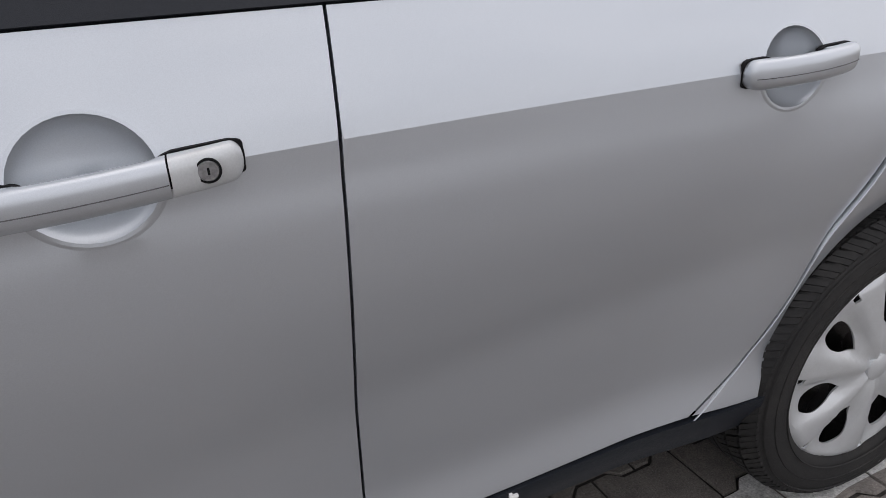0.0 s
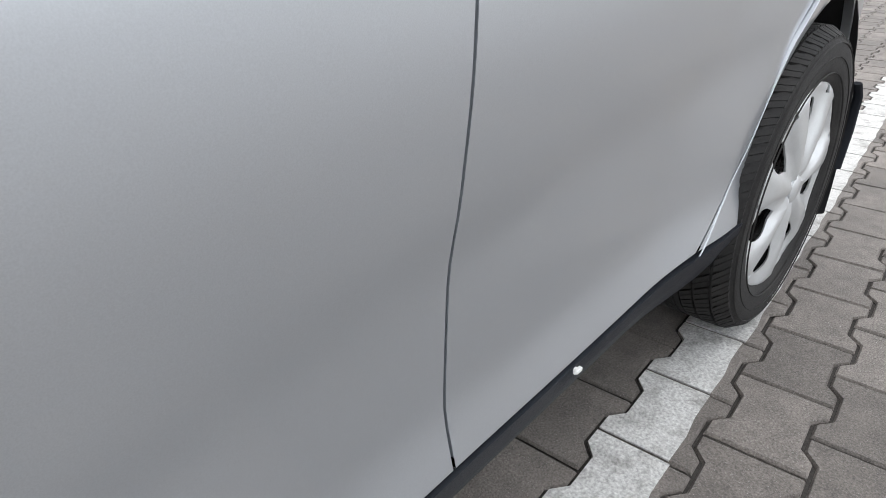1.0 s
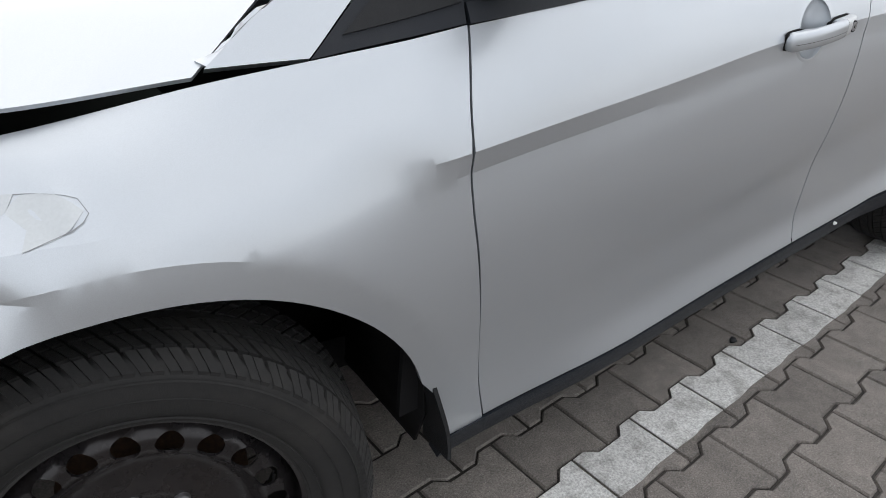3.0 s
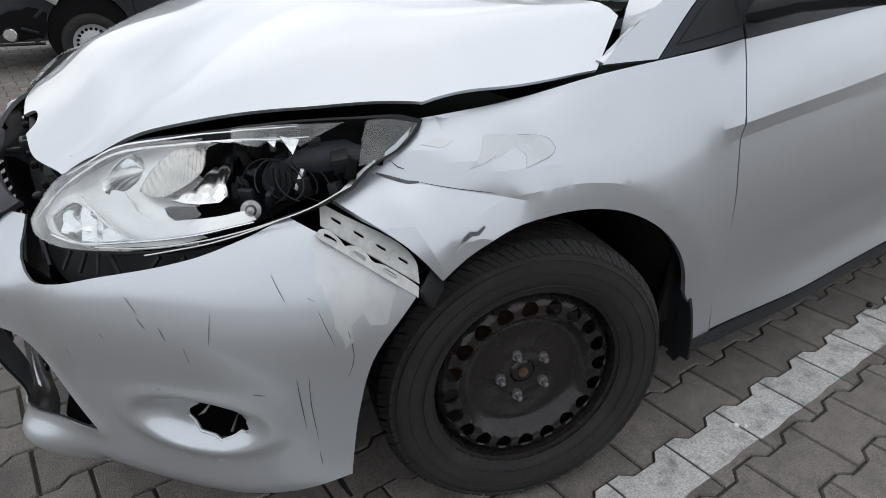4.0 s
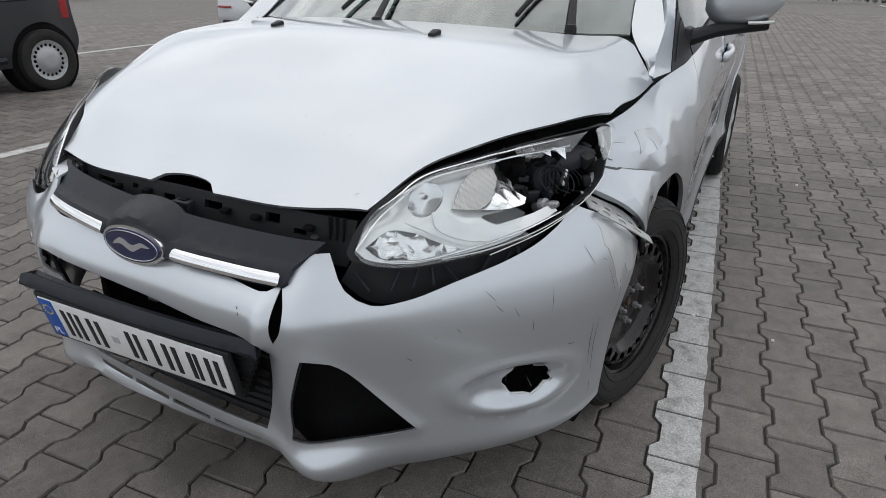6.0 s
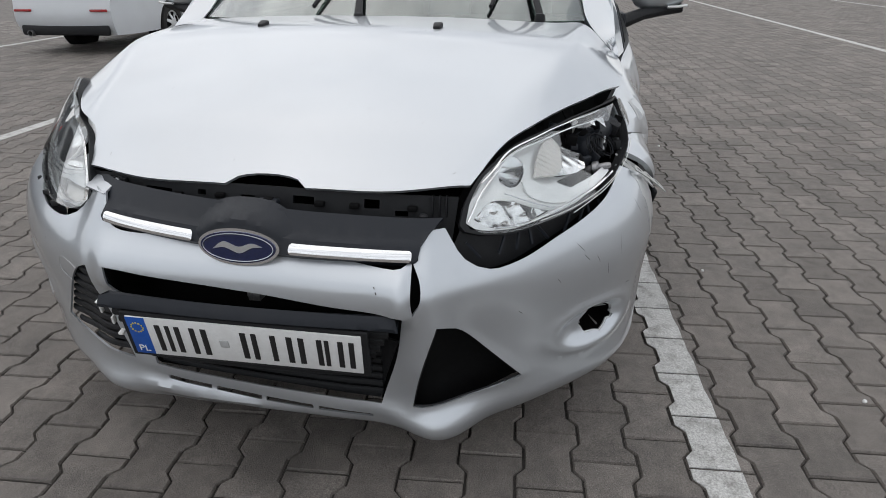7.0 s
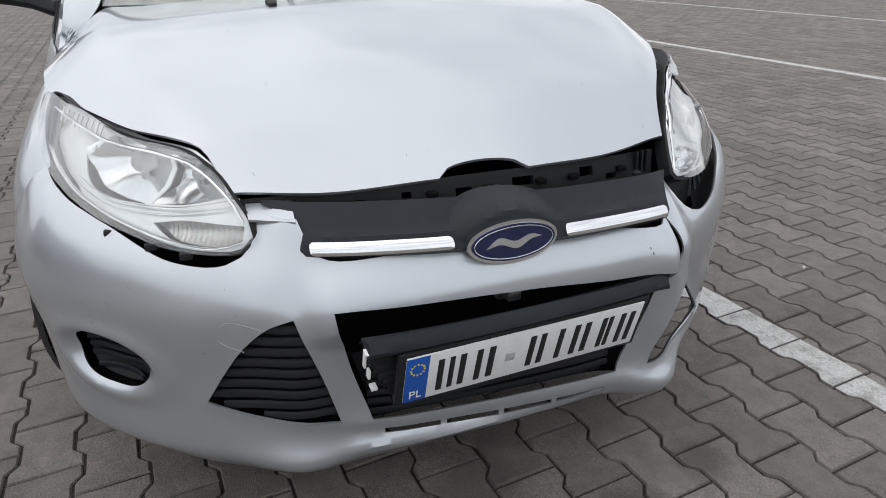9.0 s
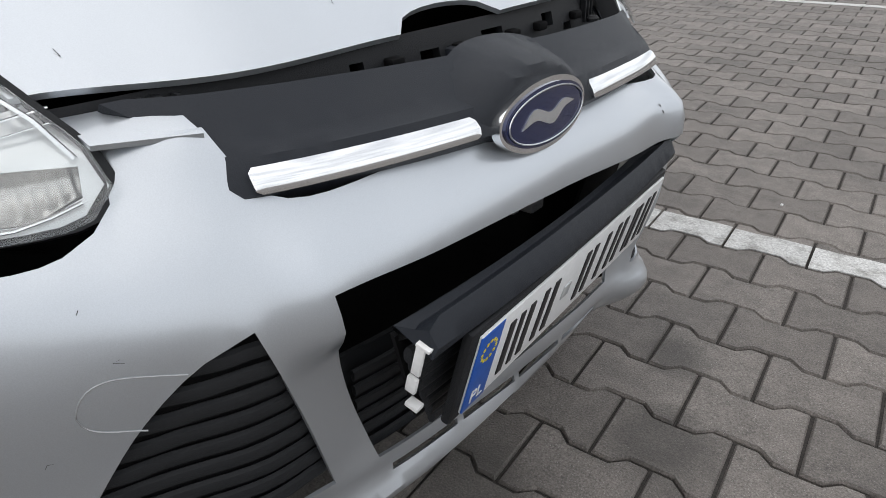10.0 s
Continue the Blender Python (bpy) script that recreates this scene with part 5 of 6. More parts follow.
for pts in ([(.70, .690), (.80, .700), (.92, .722), (1.02, .745), (1.10, .765), (1.18, .795)], [(.80, .690), (.95, .724), (1.05, .752)]):
    part("lens_rim", tube([lamp_in(.004)(a, b) for a, b in spline(pts, .02)], .0012, 6), LAMP_CLEAR, broken, "torn clear lens rim")

# lamp carrier under the lens, seen in the gap over the bumper
car_bits = random.Random(21)
carrier = part("lamp_carrier", sheet(outline([(.47, .64), (.55, .60), (.75, .64), (.98, .71)], [(.98, .71), (.86, .700), (.74, .678), (.60, .672), (.50, .69)], [(.50, .69), (.47, .64)]), lamp_in(.05), step=.02, thick=.01, toward=facing), PLASTIC, car, "black plastic lamp carrier")
for i in range(9):
    s0 = .54 + .048 * i
    a, b = lamp_in(.03)(s0, .628 + .085 * (s0 - .54)), lamp_in(.03)(s0 + car_bits.uniform(-.05, .05), .664 + .085 * (s0 - .54))
    part("strut", tube([a, b], .004, 5), PLASTIC_GREY, carrier)
for k, z0 in ((1, .70), (-1, .738)):
    x, y, z = bumper_p(k * .425, z0)
    if k < 0:
        c = [np.array(q) for q in ((.800, -.447, .735), (.838, -.371, .732), (.776, -.368, .750), (.752, -.447, .748))]
        part("tab", sheet(outline([(0, 0), (1, 0)], [(1, 0), (1, 1)], [(1, 1), (0, 1)], [(0, 1), (0, 0)], step=.2), lambda u, v: tuple((c[0] * (1 - u) + c[1] * u) * (1 - v) + (c[3] * (1 - u) + c[2] * u) * v), step=.25, thick=.005, toward=(0, 0, 1)), PAINT, bumper, "grey mounting tab")
    part("push_pin", moved(turned([(.0001, .006), (.006, .006), (.010, .002), (.010, -.004)], 16, "z"), pose(x - .045, y - k * .03, z + .008)), PLASTIC, bumper)

# torn bracket between bumper and wing
def strap(u, v):
    a, b = np.array((.440, .836, .742)), np.array((.300, .950, .636))
    side = np.array((-.30, -.50, .65))
    side /= np.linalg.norm(side)
    return tuple(a + (b - a) * u + side * v + np.array((.25, .6, .2)) * .008 * math.sin(math.pi * u))


loop = outline([(.10, -.006), (.14, .008), (.20, .015), (.30, .013), (.36, .006)], [(.36, .006), (.42, .014), (.54, .015), (.60, .006)], [(.60, .006), (.68, .012), (.82, .013), (.92, .012), (1.0, .010)], [(1.0, .010), (1.0, -.008)], [(1.0, -.008), (.10, -.006)], step=.03)
ho = [oval(q, .0045, w, .0042, 16, power=3) for q, w in ((.235, .055), (.485, .055), (.745, .065))]
part("bumper_flange", sheet(loop, lambda u, v: tuple(np.array(strap(u, v)) + np.array((.004, .006, .003))), ho, step=.05, thick=.003, toward=(.4, .8, .4)), BRACKET, car, "pale looped flange along the bumper's torn edge")
part("wing_bracket", sheet(outline([(.12, .006), (1.0, .006)], [(1.0, .006), (.98, .034), (.10, .044)], [(.10, .044), (.12, .006)], step=.05), lambda u, v: tuple(np.array(strap(u, v)) - np.array((.010, .016, .002))), [oval(q, .029, .045, .0026, 12, power=4) for q in (.25, .45, .65, .85)], step=.05, thick=.004, toward=(.4, .8, .4)), BRACKET, car, "pale plastic bracket torn off the wing")
part("bracket_foot", moved(box(.05, .012, .05, (0, 0, 0), .006), pose(.262, .925, .618, 10, 30, 30)), PLASTIC, car, "dark liner corner under the bracket")

# ---- wheels ----
def tyre_mesh(seed, blocks=58):
    """A winter tyre: carcass, and slanted tread blocks with cuts between them."""
    prof = [(.212, .088), (.222, .097), (.245, .103), (.275, .104), (.296, .098), (.306, .088), (.3105, .070), (.3115, 0), (.3105, -.070), (.306, -.088), (.296, -.098), (.275, -.104), (.245, -.103), (.222, -.097), (.212, -.088)]
    carcass = turned(prof, 80, cap=False)
    bm = bmesh.new()

    def ring_pt(a, y, r):
        return bm.verts.new((r * math.cos(a), y, r * math.sin(a)))
    step = 2 * math.pi / blocks
    for i in range(blocks):
        for k in (1, -1):
            a0 = i * step + (0 if k > 0 else step * .5)
            for y0, y1, r0, r1, f in ((.010, .034, .3185, .3185, .86), (.040, .068, .3185, .3170, .84), (.074, .0985, .3165, .3000, .80)):
                lean = 1.15 * step / .03
                for half in (0, 1):
                    w = step * f * .46
                    b0 = a0 + half * step * f * .53
                    c = []
                    for y, r in ((y0, r0), (y1, r1)):
                        s = b0 + (y - .01) * lean * .55
                        for aa in (s, s + w):
                            c.append((aa, k * y, r))
                    lo = [ring_pt(a, y, r - .012) for a, y, r in c]
                    hi = [ring_pt(a, y, r) for a, y, r in c]
                    for f4 in ((0, 1, 3, 2),):
                        bm.faces.new([hi[j] for j in f4])
                    for a, b in ((0, 1), (1, 3), (3, 2), (2, 0)):
                        bm.faces.new((hi[a], hi[b], lo[b], lo[a]))
    bmesh.ops.recalc_face_normals(bm, faces=bm.faces)
    rib = turned([(.304, .006), (.3175, .006), (.3175, -.006), (.304, -.006)], 80, closed=True)
    marks = [turned([(r - .0012, .1025), (r, .1052), (r + .0012, .1025)], 80, closed=True) for r in (.232, .262, .288)]
    return carcass, merged(bm, rib, *marks)


steel_y = curve([(0, .048), (.034, .050), (.058, .058), (.085, .052), (.122, .050), (.135, .058), (.147, .075), (.158, .080), (.178, .079), (.190, .070), (.197, .056), (.2015, .045)])


def steel_wheel(m):
    """A bare black steel wheel with a ring of round holes, five bolts and a rusty hub."""
    holes = [oval(0, 0, .0285, .0285, 28)] + [oval(.1680 * math.cos(2 * math.pi * i / 20), .1680 * math.sin(2 * math.pi * i / 20), .0180, .0180, 18) for i in range(20)]
    disc = sheet(oval(0, 0, .2010, .2010, 80), lambda x, z: (x, steel_y(math.hypot(x, z)), z), holes, step=.012, thick=.004, toward=(0, 1, 0))
    barrel = turned([(.216, .092), (.219, .090), (.2175, .084), (.204, .080), (.200, .066), (.197, .040), (.188, .025), (.186, -.02), (.200, -.08), (.212, -.088), (.2115, -.078), (.190, -.02), (.192, .03), (.2025, .068), (.2065, .0785), (.2145, .0835)], 80, closed=True)
    w = part("wheel", merged(disc, barrel), STEEL_BLACK, car, "bare black steel wheel, turned on the steering")
    w.matrix_basis = m
    tyre, tread = tyre_mesh(1)
    tyre = part("tyre", tyre, RUBBER, w, "worn black winter tyre")
    tagged(part("tread", tread, RUBBER, tyre, smooth_=False), "black tread blocks of a winter tyre", kind="stuff")
    hub = part("hub", merged(turned([(.0001, .038), (.010, .039), (.012, .054), (.022, .054), (.0275, .048), (.0275, .0)], 32)), STEEL_BLACK, w)
    part("hub_nut", turned([(.0001, .060), (.009, .060), (.0115, .057), (.0115, .046)], 18), RUST, hub, "rusty hub nut")
    for i in range(5):
        a = 2 * math.pi * (i + .22) / 5
        bm = merged(turned([(.0001, .0790), (.0050, .0785), (.0068, .076), (.0068, .055)], 6), turned([(.007, .064), (.0105, .064), (.0112, .060), (.012, .052)], 18, cap=False))
        part("wheel_bolt", moved(bm, Matrix.Translation((.054 * math.cos(a), 0, .054 * math.sin(a)))), BOLT, w)
    part("brake_disc", turned([(.0001, -.02), (.135, -.02), (.135, -.045), (.0001, -.045)], 48), RUST, w)
    return w


def covered_wheel(m):
    """A silver seven-spoke wheel cover with openings."""
    holes = []
    for i in range(7):
        a = 2 * math.pi * i / 7
        c, s = math.cos(a), math.sin(a)
        rot = lambda p: (p[0] * c - p[1] * s, p[0] * s + p[1] * c)
        holes.append([rot(p) for p in outline([(.092, -.006), (.124, -.027), (.163, -.037), (.184, -.024), (.182, .010), (.153, .019), (.116, .012), (.092, -.006)], step=.008)])
        holes.append([rot(p) for p in outline([(.188, .050), (.203, .052)], [(.203, .052), (.202, .066)], [(.202, .066), (.187, .062)], [(.187, .062), (.188, .050)], step=.008)])

    def face(x, z):
        r, a = math.hypot(x, z), math.atan2(z, x)
        t = (a * 7 / (2 * math.pi)) % 1
        t = min(t, 1 - t) * 2
        spoke = smooth(.30, .80, t)
        return (x, .098 - .012 * smooth(.05, .14, r) * (1 - spoke) * smooth(.225, .19, r) + .007 * spoke * smooth(.215, .12, r) - .016 * smooth(.205, .228, r) - .004 * smooth(.05, .03, r), z)
    w = part("wheel", merged(sheet(oval(0, 0, .227, .227, 80), face, holes, step=.010, thick=.004, toward=(0, 1, 0))), COVER, car, "steel wheel behind a silver plastic cover")
    w.matrix_basis = m
    tyre, tread = tyre_mesh(2)
    tyre = part("tyre", tyre, RUBBER, w, "black tyre")
    tagged(part("tread", tread, RUBBER, tyre, smooth_=False), "black tread blocks of a winter tyre", kind="stuff")
    part("rim", turned([(.216, .092), (.214, .085), (.206, .06), (.195, .02), (.12, .015), (.0001, .015)], 64, cap=False), STEEL_BLACK, w)
    part("centre_cap", turned([(.0001, .1060), (.020, .1045), (.028, .100), (.030, .088)], 32), COVER, w)
    return w


STEER = -14.0
flip = pose(0, 0, 0, 0, 0, 180)
steel_wheel(pose(-.004, .822, .318, 0, 0, STEER) @ pose(0, 0, 0, 0, 20, 0))
steel_wheel(pose(0, -.795, .318, 0, 0, STEER) @ flip)
covered_wheel(pose(-WHEELBASE - .006, .812, .316, 0, 10, 0))
covered_wheel(pose(-WHEELBASE, -.800, .318) @ flip)
for k in (1, -1):
    for cx in (0, -WHEELBASE):
        bm = bmesh.new()
        n = 22
        inner, outer = [], []
        for i in range(n + 1):
            a = radians((-25 if cx == 0 else -8) + (218 if cx == 0 else 208) * i / n)
            x, z = cx + (.44 if cx == 0 else .41) * math.cos(a) - (0 if cx == 0 else .075), .318 + .390 * math.sin(a)
            inner.append(bm.verts.new((x, k * .52, z)))
            outer.append(bm.verts.new((x, k * ((.89 if cx == 0 else .866) - .05 * smooth(.3, .1, z)), z)))
        for i in range(n):
            bm.faces.new((inner[i], inner[i + 1], outer[i + 1], outer[i]))
        bm.faces.new(inner)
        ob = part("arch_liner", bm, DARK, car, "black wheel arch liner")
        sol = ob.modifiers.new("thickness", "SOLIDIFY")
        sol.thickness = .006
        # mud flap
        fx = cx - (.425 if cx == 0 else .40)
        fy = .945 if cx == 0 else .897
        bm = sheet(outline([(0, .02), (.012, .20)], [(.012, .20), (.05, .235), (.09, .215)], [(.09, .215), (.085, -.11)], [(.085, -.11), (.06, -.15), (.0, -.13)], [(.0, -.13), (0, .02)], step=.02), lambda u, v: (fx - .035 - .02 * smooth(.1, -.1, v), k * ((.945 if cx == 0 else .895) - u), .235 + v), step=.03, thick=.006, toward=(1, 0, 0))
        if cx == 0:
            bm.free()
            bm = sheet(outline([(0, -.02), (.004, .16), (.022, .205)], [(.022, .205), (.050, .200), (.055, .17)], [(.055, .17), (.060, -.02)], [(.060, -.02), (0, -.02)], step=.02), lambda u, v: (fx - .006 - .035 * smooth(.2, 0, v), k * (.932 - 1.4 * u), .225 + v), step=.03, thick=.008, toward=(1, 0, 0))
        flap = part("mud_flap", bm, PLASTIC, car, "black rubber mud flap")
        if cx != 0:
            part("flap_edge", tube([(fx - .03, k * fy, .24), (fx - .025, k * (fy + .003), .34), (fx - .012, k * (fy + .003), .43), (fx + .012, k * (fy - .001), .462)], .006 if cx == 0 else .011, 8, flat=.5), PLASTIC_GREY, flap)

# ---- the car: glass, roof, mirrors, wipers, underside ----
def patch(f, nu, nv, thick=.006, toward=(0, 0, 1)):
    """A bent sheet over u, v in 0..1."""
    e = outline([(0, 0), (1, 0)], [(1, 0), (1, 1)], [(1, 1), (0, 1)], [(0, 1), (0, 0)], step=1 / nu)
    return sheet(e, f, step=1 / nv, thick=thick, toward=toward)


def screen(u, v):
    y0 = (2 * u - 1)
    lo = np.array((-.085 - .25 * abs(y0) ** 2.2, .715 * y0, 1.040 - .012 * y0 * y0))
    hi = np.array((-1.00 - .05 * y0 * y0, .60 * y0, 1.452 - .045 * y0 * y0))
    p = lo + (hi - lo) * v + np.array((.0, 0, .03)) * math.sin(math.pi * v)
    return tuple(p)


ob = part("windscreen", patch(screen, 24, 20, .005), GLASS_FRONT, car, "greenish windscreen")
ob.visible_shadow = False
band = outline([(0.0, -.03), (1, -.03)], [(1, -.03), (1, .055)], [(1, .055), (.5, .05), (0, .055)], [(0, .055), (0, -.03)], step=.04)
part("screen_band", sheet(band, lambda u, v: tuple(np.array(screen(u, v)) - np.array((0, 0, .007))), step=.05, thick=.003, toward=(0, 0, 1)), DARK, car, "black band along the foot of the windscreen")
cowl = outline([(0, -.10), (1, -.10)], [(1, -.10), (1, -.005)], [(1, -.005), (0, -.005)], [(0, -.005), (0, -.10)], step=.04)
part("cowl", sheet(cowl, lambda u, v: tuple(np.array(screen(u, 0)) + np.array((-1.1 * v + .0, 0, 1.0 * v * .3 - .012))), step=.05, thick=.02, toward=(0, 0, 1)), PLASTIC, car, "black plastic scuttle")
dash = outline([(-.36, -.66), (-.36, .66)], [(-.36, .66), (-1.05, .66)], [(-1.05, .66), (-1.05, -.66)], [(-1.05, -.66), (-.36, -.66)], step=.1)
part("dashboard", sheet(dash, lambda x, y: (x, y, .985 - .05 * y * y - .25 * max(0, -.85 - x)), step=.1, thick=.05, toward=(0, 0, 1)), PLASTIC_GREY, car, "dark grey dashboard under the windscreen")
for y0 in (.33, -.37):
    bm = merged(box(.14, .46, .55, (-1.75, y0, .85), .06), box(.12, .26, .16, (-1.80, y0, 1.22), .05), box(.5, .48, .16, (-1.5, y0, .55), .06))
    part("seat", bm, SEAT, car, "dark cloth front seat")
roof = part("roof", patch(lambda u, v: (-.99 - 1.95 * v, (2 * u - 1) * (.60 - .05 * v), 1.458 - .045 * (2 * u - 1) ** 2 + .035 * math.sin(math.pi * min(1, v * 1.05 + .05)) - .05 * v * v), 24, 20, .01), PAINT, car)


def tail(u, v):
    y0 = 2 * u - 1
    pts = curve([(0, 1.43), (.35, 1.22), (.6, 1.03), (1, .62)])(v)
    xs = curve([(0, -2.94), (.35, -3.22), (.6, -3.40), (1, -3.50)])(v)
    return (xs + .10 * y0 * y0, y0 * (.55 + .25 * smooth(0, .6, v)), pts - .03 * y0 * y0 * (1 - v))


part("tailgate", patch(tail, 20, 18, .02, (-1, 0, .3)), PAINT, car)
ob = part("rear_window", sheet(outline([(.10, .08), (.90, .08)], [(.90, .08), (.86, .5)], [(.86, .5), (.14, .5)], [(.14, .5), (.10, .08)], step=.06), lambda u, v: tuple(np.array(tail(u, v)) + np.array((-.004, 0, .006))), step=.08, thick=.004, toward=(-1, 0, .4)), GLASS, car, "dark rear window")
part("rear_bumper", patch(lambda u, v: (-3.50 + .16 * (2 * u - 1) ** 2 + .04 * v, (2 * u - 1) * .80, .66 - .36 * v), 20, 10, .02, (-1, 0, 0)), PAINT, car)
for k in (1, -1):
    part("tail_lamp", moved(box(.10, .16, .34, (0, 0, 0), .04), pose(-3.42, k * .72, .92, 0, 8, k * 20)), TAIL_RED, car, "red tail lamp")
# unseen slab, added to block light beneath the car and deepen its shadow
part("underside", sheet(outline([(.62, -.55), (.62, .55)], [(.62, .55), (-3.3, .72)], [(-3.3, .72), (-3.3, -.72)], [(-3.3, -.72), (.62, -.55)], step=.2), lambda x, y: (x, y, .205 + .10 * smooth(.36, .62, abs(y)) * smooth(-.5, 0, x)), step=.3, thick=.04, toward=(0, 0, -1)), DARK, car, "plain dark slab as the underside, keeping light from under the car")

# wipers, stopped part way up the screen
def on_screen(y, v, lift):
    u = (y / (.715 + (.60 - .715) * v) + 1) / 2
    x, yy, z = screen(u, v)
    return (x + lift * .45, yy, z + lift)


for y0, y1, vt, b0, b1 in ((.565, .47, .46, (.40, .055), (.50, .72)), (-.02, -.12, .46, (-.20, .05), (-.10, .70))):
    arm = [on_screen(y0 + (y1 - y0) * t, -.01 + vt * t, .022) for t in np.linspace(0, 1, 12)]
    w = part("wiper", tube(arm, .011, 8, flat=.6, taper=lambda t: 1.25 - .7 * t), PLASTIC, car, "black wiper arm")
    bl = [on_screen(b0[0] + (b1[0] - b0[0]) * t, b0[1] + (b1[1] - b0[1]) * t, .016) for t in np.linspace(0, 1, 14)]
    part("blade", tube(bl, .009, 8, flat=1.3, taper=lambda t: .55 + .45 * math.sin(math.pi * min(1, t * .9 + .12))), PLASTIC, w)
    x, y, z = on_screen(y0, -.01, .02)
    part("pivot", moved(turned([(.0001, .012), (.014, .010), (.018, .0), (.018, -.02)], 20, "z"), pose(x, y, z)), PLASTIC, w)

# door mirrors
def mirror(k):
    bm = bmesh.new()
    n, m = 26, 12
    rings = []
    for j in range(m + 1):
        t = j / m
        y = .885 + .225 * t
        q = max(.03, (1 - abs(2 * t - .95) ** 3.2)) ** .5 if t < 1 else .25
        h, w = .080 * q * (1 - .10 * t), .062 * q
        rings.append([bm.verts.new((-.635 - .02 * t + w * math.copysign(abs(math.cos(a)) ** .75, math.cos(a)) * (1.0 if math.cos(a) > 0 else .62), k * y, 1.118 + .012 * t + h * math.copysign(abs(math.sin(a)) ** .8, math.sin(a)))) for a in (2 * math.pi * i / n for i in range(n))])
    for a, b in zip(rings, rings[1:]):
        for i in range(n):
            bm.faces.new((a[i], a[(i + 1) % n], b[(i + 1) % n], b[i]))
    bm.faces.new(rings[0])
    bm.faces.new(rings[-1])
    bmesh.ops.recalc_face_normals(bm, faces=bm.faces)
    cap = part("mirror", bm, PAINT, car, "silver door mirror on a black foot")
    part("mirror_foot", tube([(-.545, k * .845, 1.005), (-.57, k * .885, 1.018), (-.60, k * .93, 1.032), (-.63, k * 1.00, 1.043), (-.65, k * 1.075, 1.052)], .026, 12, flat=.75, up=(0, 0, 1), taper=lambda t: 1.35 - .45 * t), PLASTIC, cap)
    part("mirror_foot_base", box(.11, .035, .075, (-.555, k * .850, 1.005), .014), PLASTIC_GREY, cap)
    part("side_indicator", tube([(-.598, k * 1.02, 1.058), (-.602, k * 1.06, 1.060), (-.618, k * 1.09, 1.063)], .009, 8, flat=.6), LAMP_CLEAR, cap, "clear indicator strip")
    part("mirror_glass", sheet(oval(k * .998, 1.120, .095, .060, 32, power=3), lambda y, z: (-.690, y, z), step=.05, thick=.003, toward=(-1, 0, 0)), CHROME, cap)


mirror(1)
mirror(-1)

# fine damage: scratches and chips
def scratch(pts, w, mat=None, f=None, parent=None):
    pts = spline(pts, .01)
    f = f or (lambda s, z: bumper_in(-.0007)(s, z))
    bm = bmesh.new()
    row = []
    for i, p in enumerate(pts):
        a, b = np.array(pts[max(0, i - 1)]), np.array(pts[min(len(pts) - 1, i + 1)])
        d = (b - a) / max(np.linalg.norm(b - a), 1e-6)
        n = np.array((-d[1], d[0])) * w * .65 * (.25 + .75 * math.sin(math.pi * (i + .4) / len(pts)))
        row.append((bm.verts.new(f(*(np.array(p) + n))), bm.verts.new(f(*(np.array(p) - n)))))
    for a, b in zip(row, row[1:]):
        bm.faces.new((a[0], a[1], b[1], b[0]))
    part("scratch", bm, mat or SCRATCH, parent or bumper)


for p, w in (([(1.055, .50), (1.058, .44), (1.062, .39)], .0016), ([(1.075, .505), (1.074, .44), (1.080, .36)], .0014), ([(1.08, .33), (1.083, .30)], .0014), ([(.80, .60), (.815, .585)], .0012), ([(.84, .59), (.85, .57)], .0010),
             ([(.78, .63), (.80, .61)], .0011), ([(.88, .56), (.885, .53)], .0009), ([(.72, .56), (.728, .55)], .0012), ([(.93, .62), (.925, .57)], .0008), ([(1.10, .62), (1.12, .56)], .0010), ([(1.14, .60), (1.15, .53), (1.14, .49)], .0012),
             ([(1.03, .68), (1.05, .64)], .0010), ([(.62, .50), (.63, .492)], .0014), ([(.98, .47), (1.0, .468)], .0014), ([(-.60, .60), (-.60, .596)], .0006), ([(-.52, .63), (-.522, .627)], .0007), ([(.30, .61), (.305, .595)], .0022)):
    scratch(p, w)
fl = random.Random(9)
for i in range(26):
    s0, z0 = fl.uniform(-1.0, 1.1), fl.uniform(.50, .64)
    if abs(s0) > .47:
        scratch([(s0, z0), (s0 + fl.uniform(-.006, .006), z0 + fl.uniform(-.006, .006)), (s0 + fl.uniform(-.008, .008), z0 - .004)], .0005)
for i in range(22):
    x0, y0 = fl.uniform(.1, .76), fl.uniform(-.45, .45)
    scratch([(x0, y0), (x0 + fl.uniform(-.004, .004), y0 + fl.uniform(-.004, .004)), (x0 - .005, y0 + .002)], .0006, f=lambda a, b: (a, b, hood_z(a, b) + .0008), parent=hood)
# bared primer and creases on the wing, and a reflection painted in as dull patches
def wing_f(x, z, lift=.0012):
    return (x, side_y(x, z) + lip(x, z, 0) + dents(x, z) + lift, z)


scratch([(.305, .797), (.285, .790), (.262, .783), (.245, .782)], .0042, SCRATCH, wing_f, car)
scratch([(.245, .782), (.20, .770), (.12, .752)], .0012, SCRATCH, wing_f, car)
scratch([(.28, .815), (.27, .805), (.262, .802)], .0014, SCRATCH, wing_f, car)
scratch([(.205, .688), (.185, .700), (.170, .698), (.155, .706)], .0060, SCRATCH, wing_f, car)
scratch([(.215, .676), (.200, .690)], .0040, PAINT_SCUFF, wing_f, car)
# outlines of the painted reflection patches
scratch([(.115, .841), (.06, .836), (.02, .834)], .0007, PATCH_LINE, wing_f, car)
scratch([(.162, .795), (.10, .812), (.055, .826)], .0008, PATCH_LINE, wing_f, car)
scratch([(.02, .834), (-.004, .826), (-.010, .812), (.01, .800), (.058, .787)], .0008, PATCH_LINE, wing_f, car)
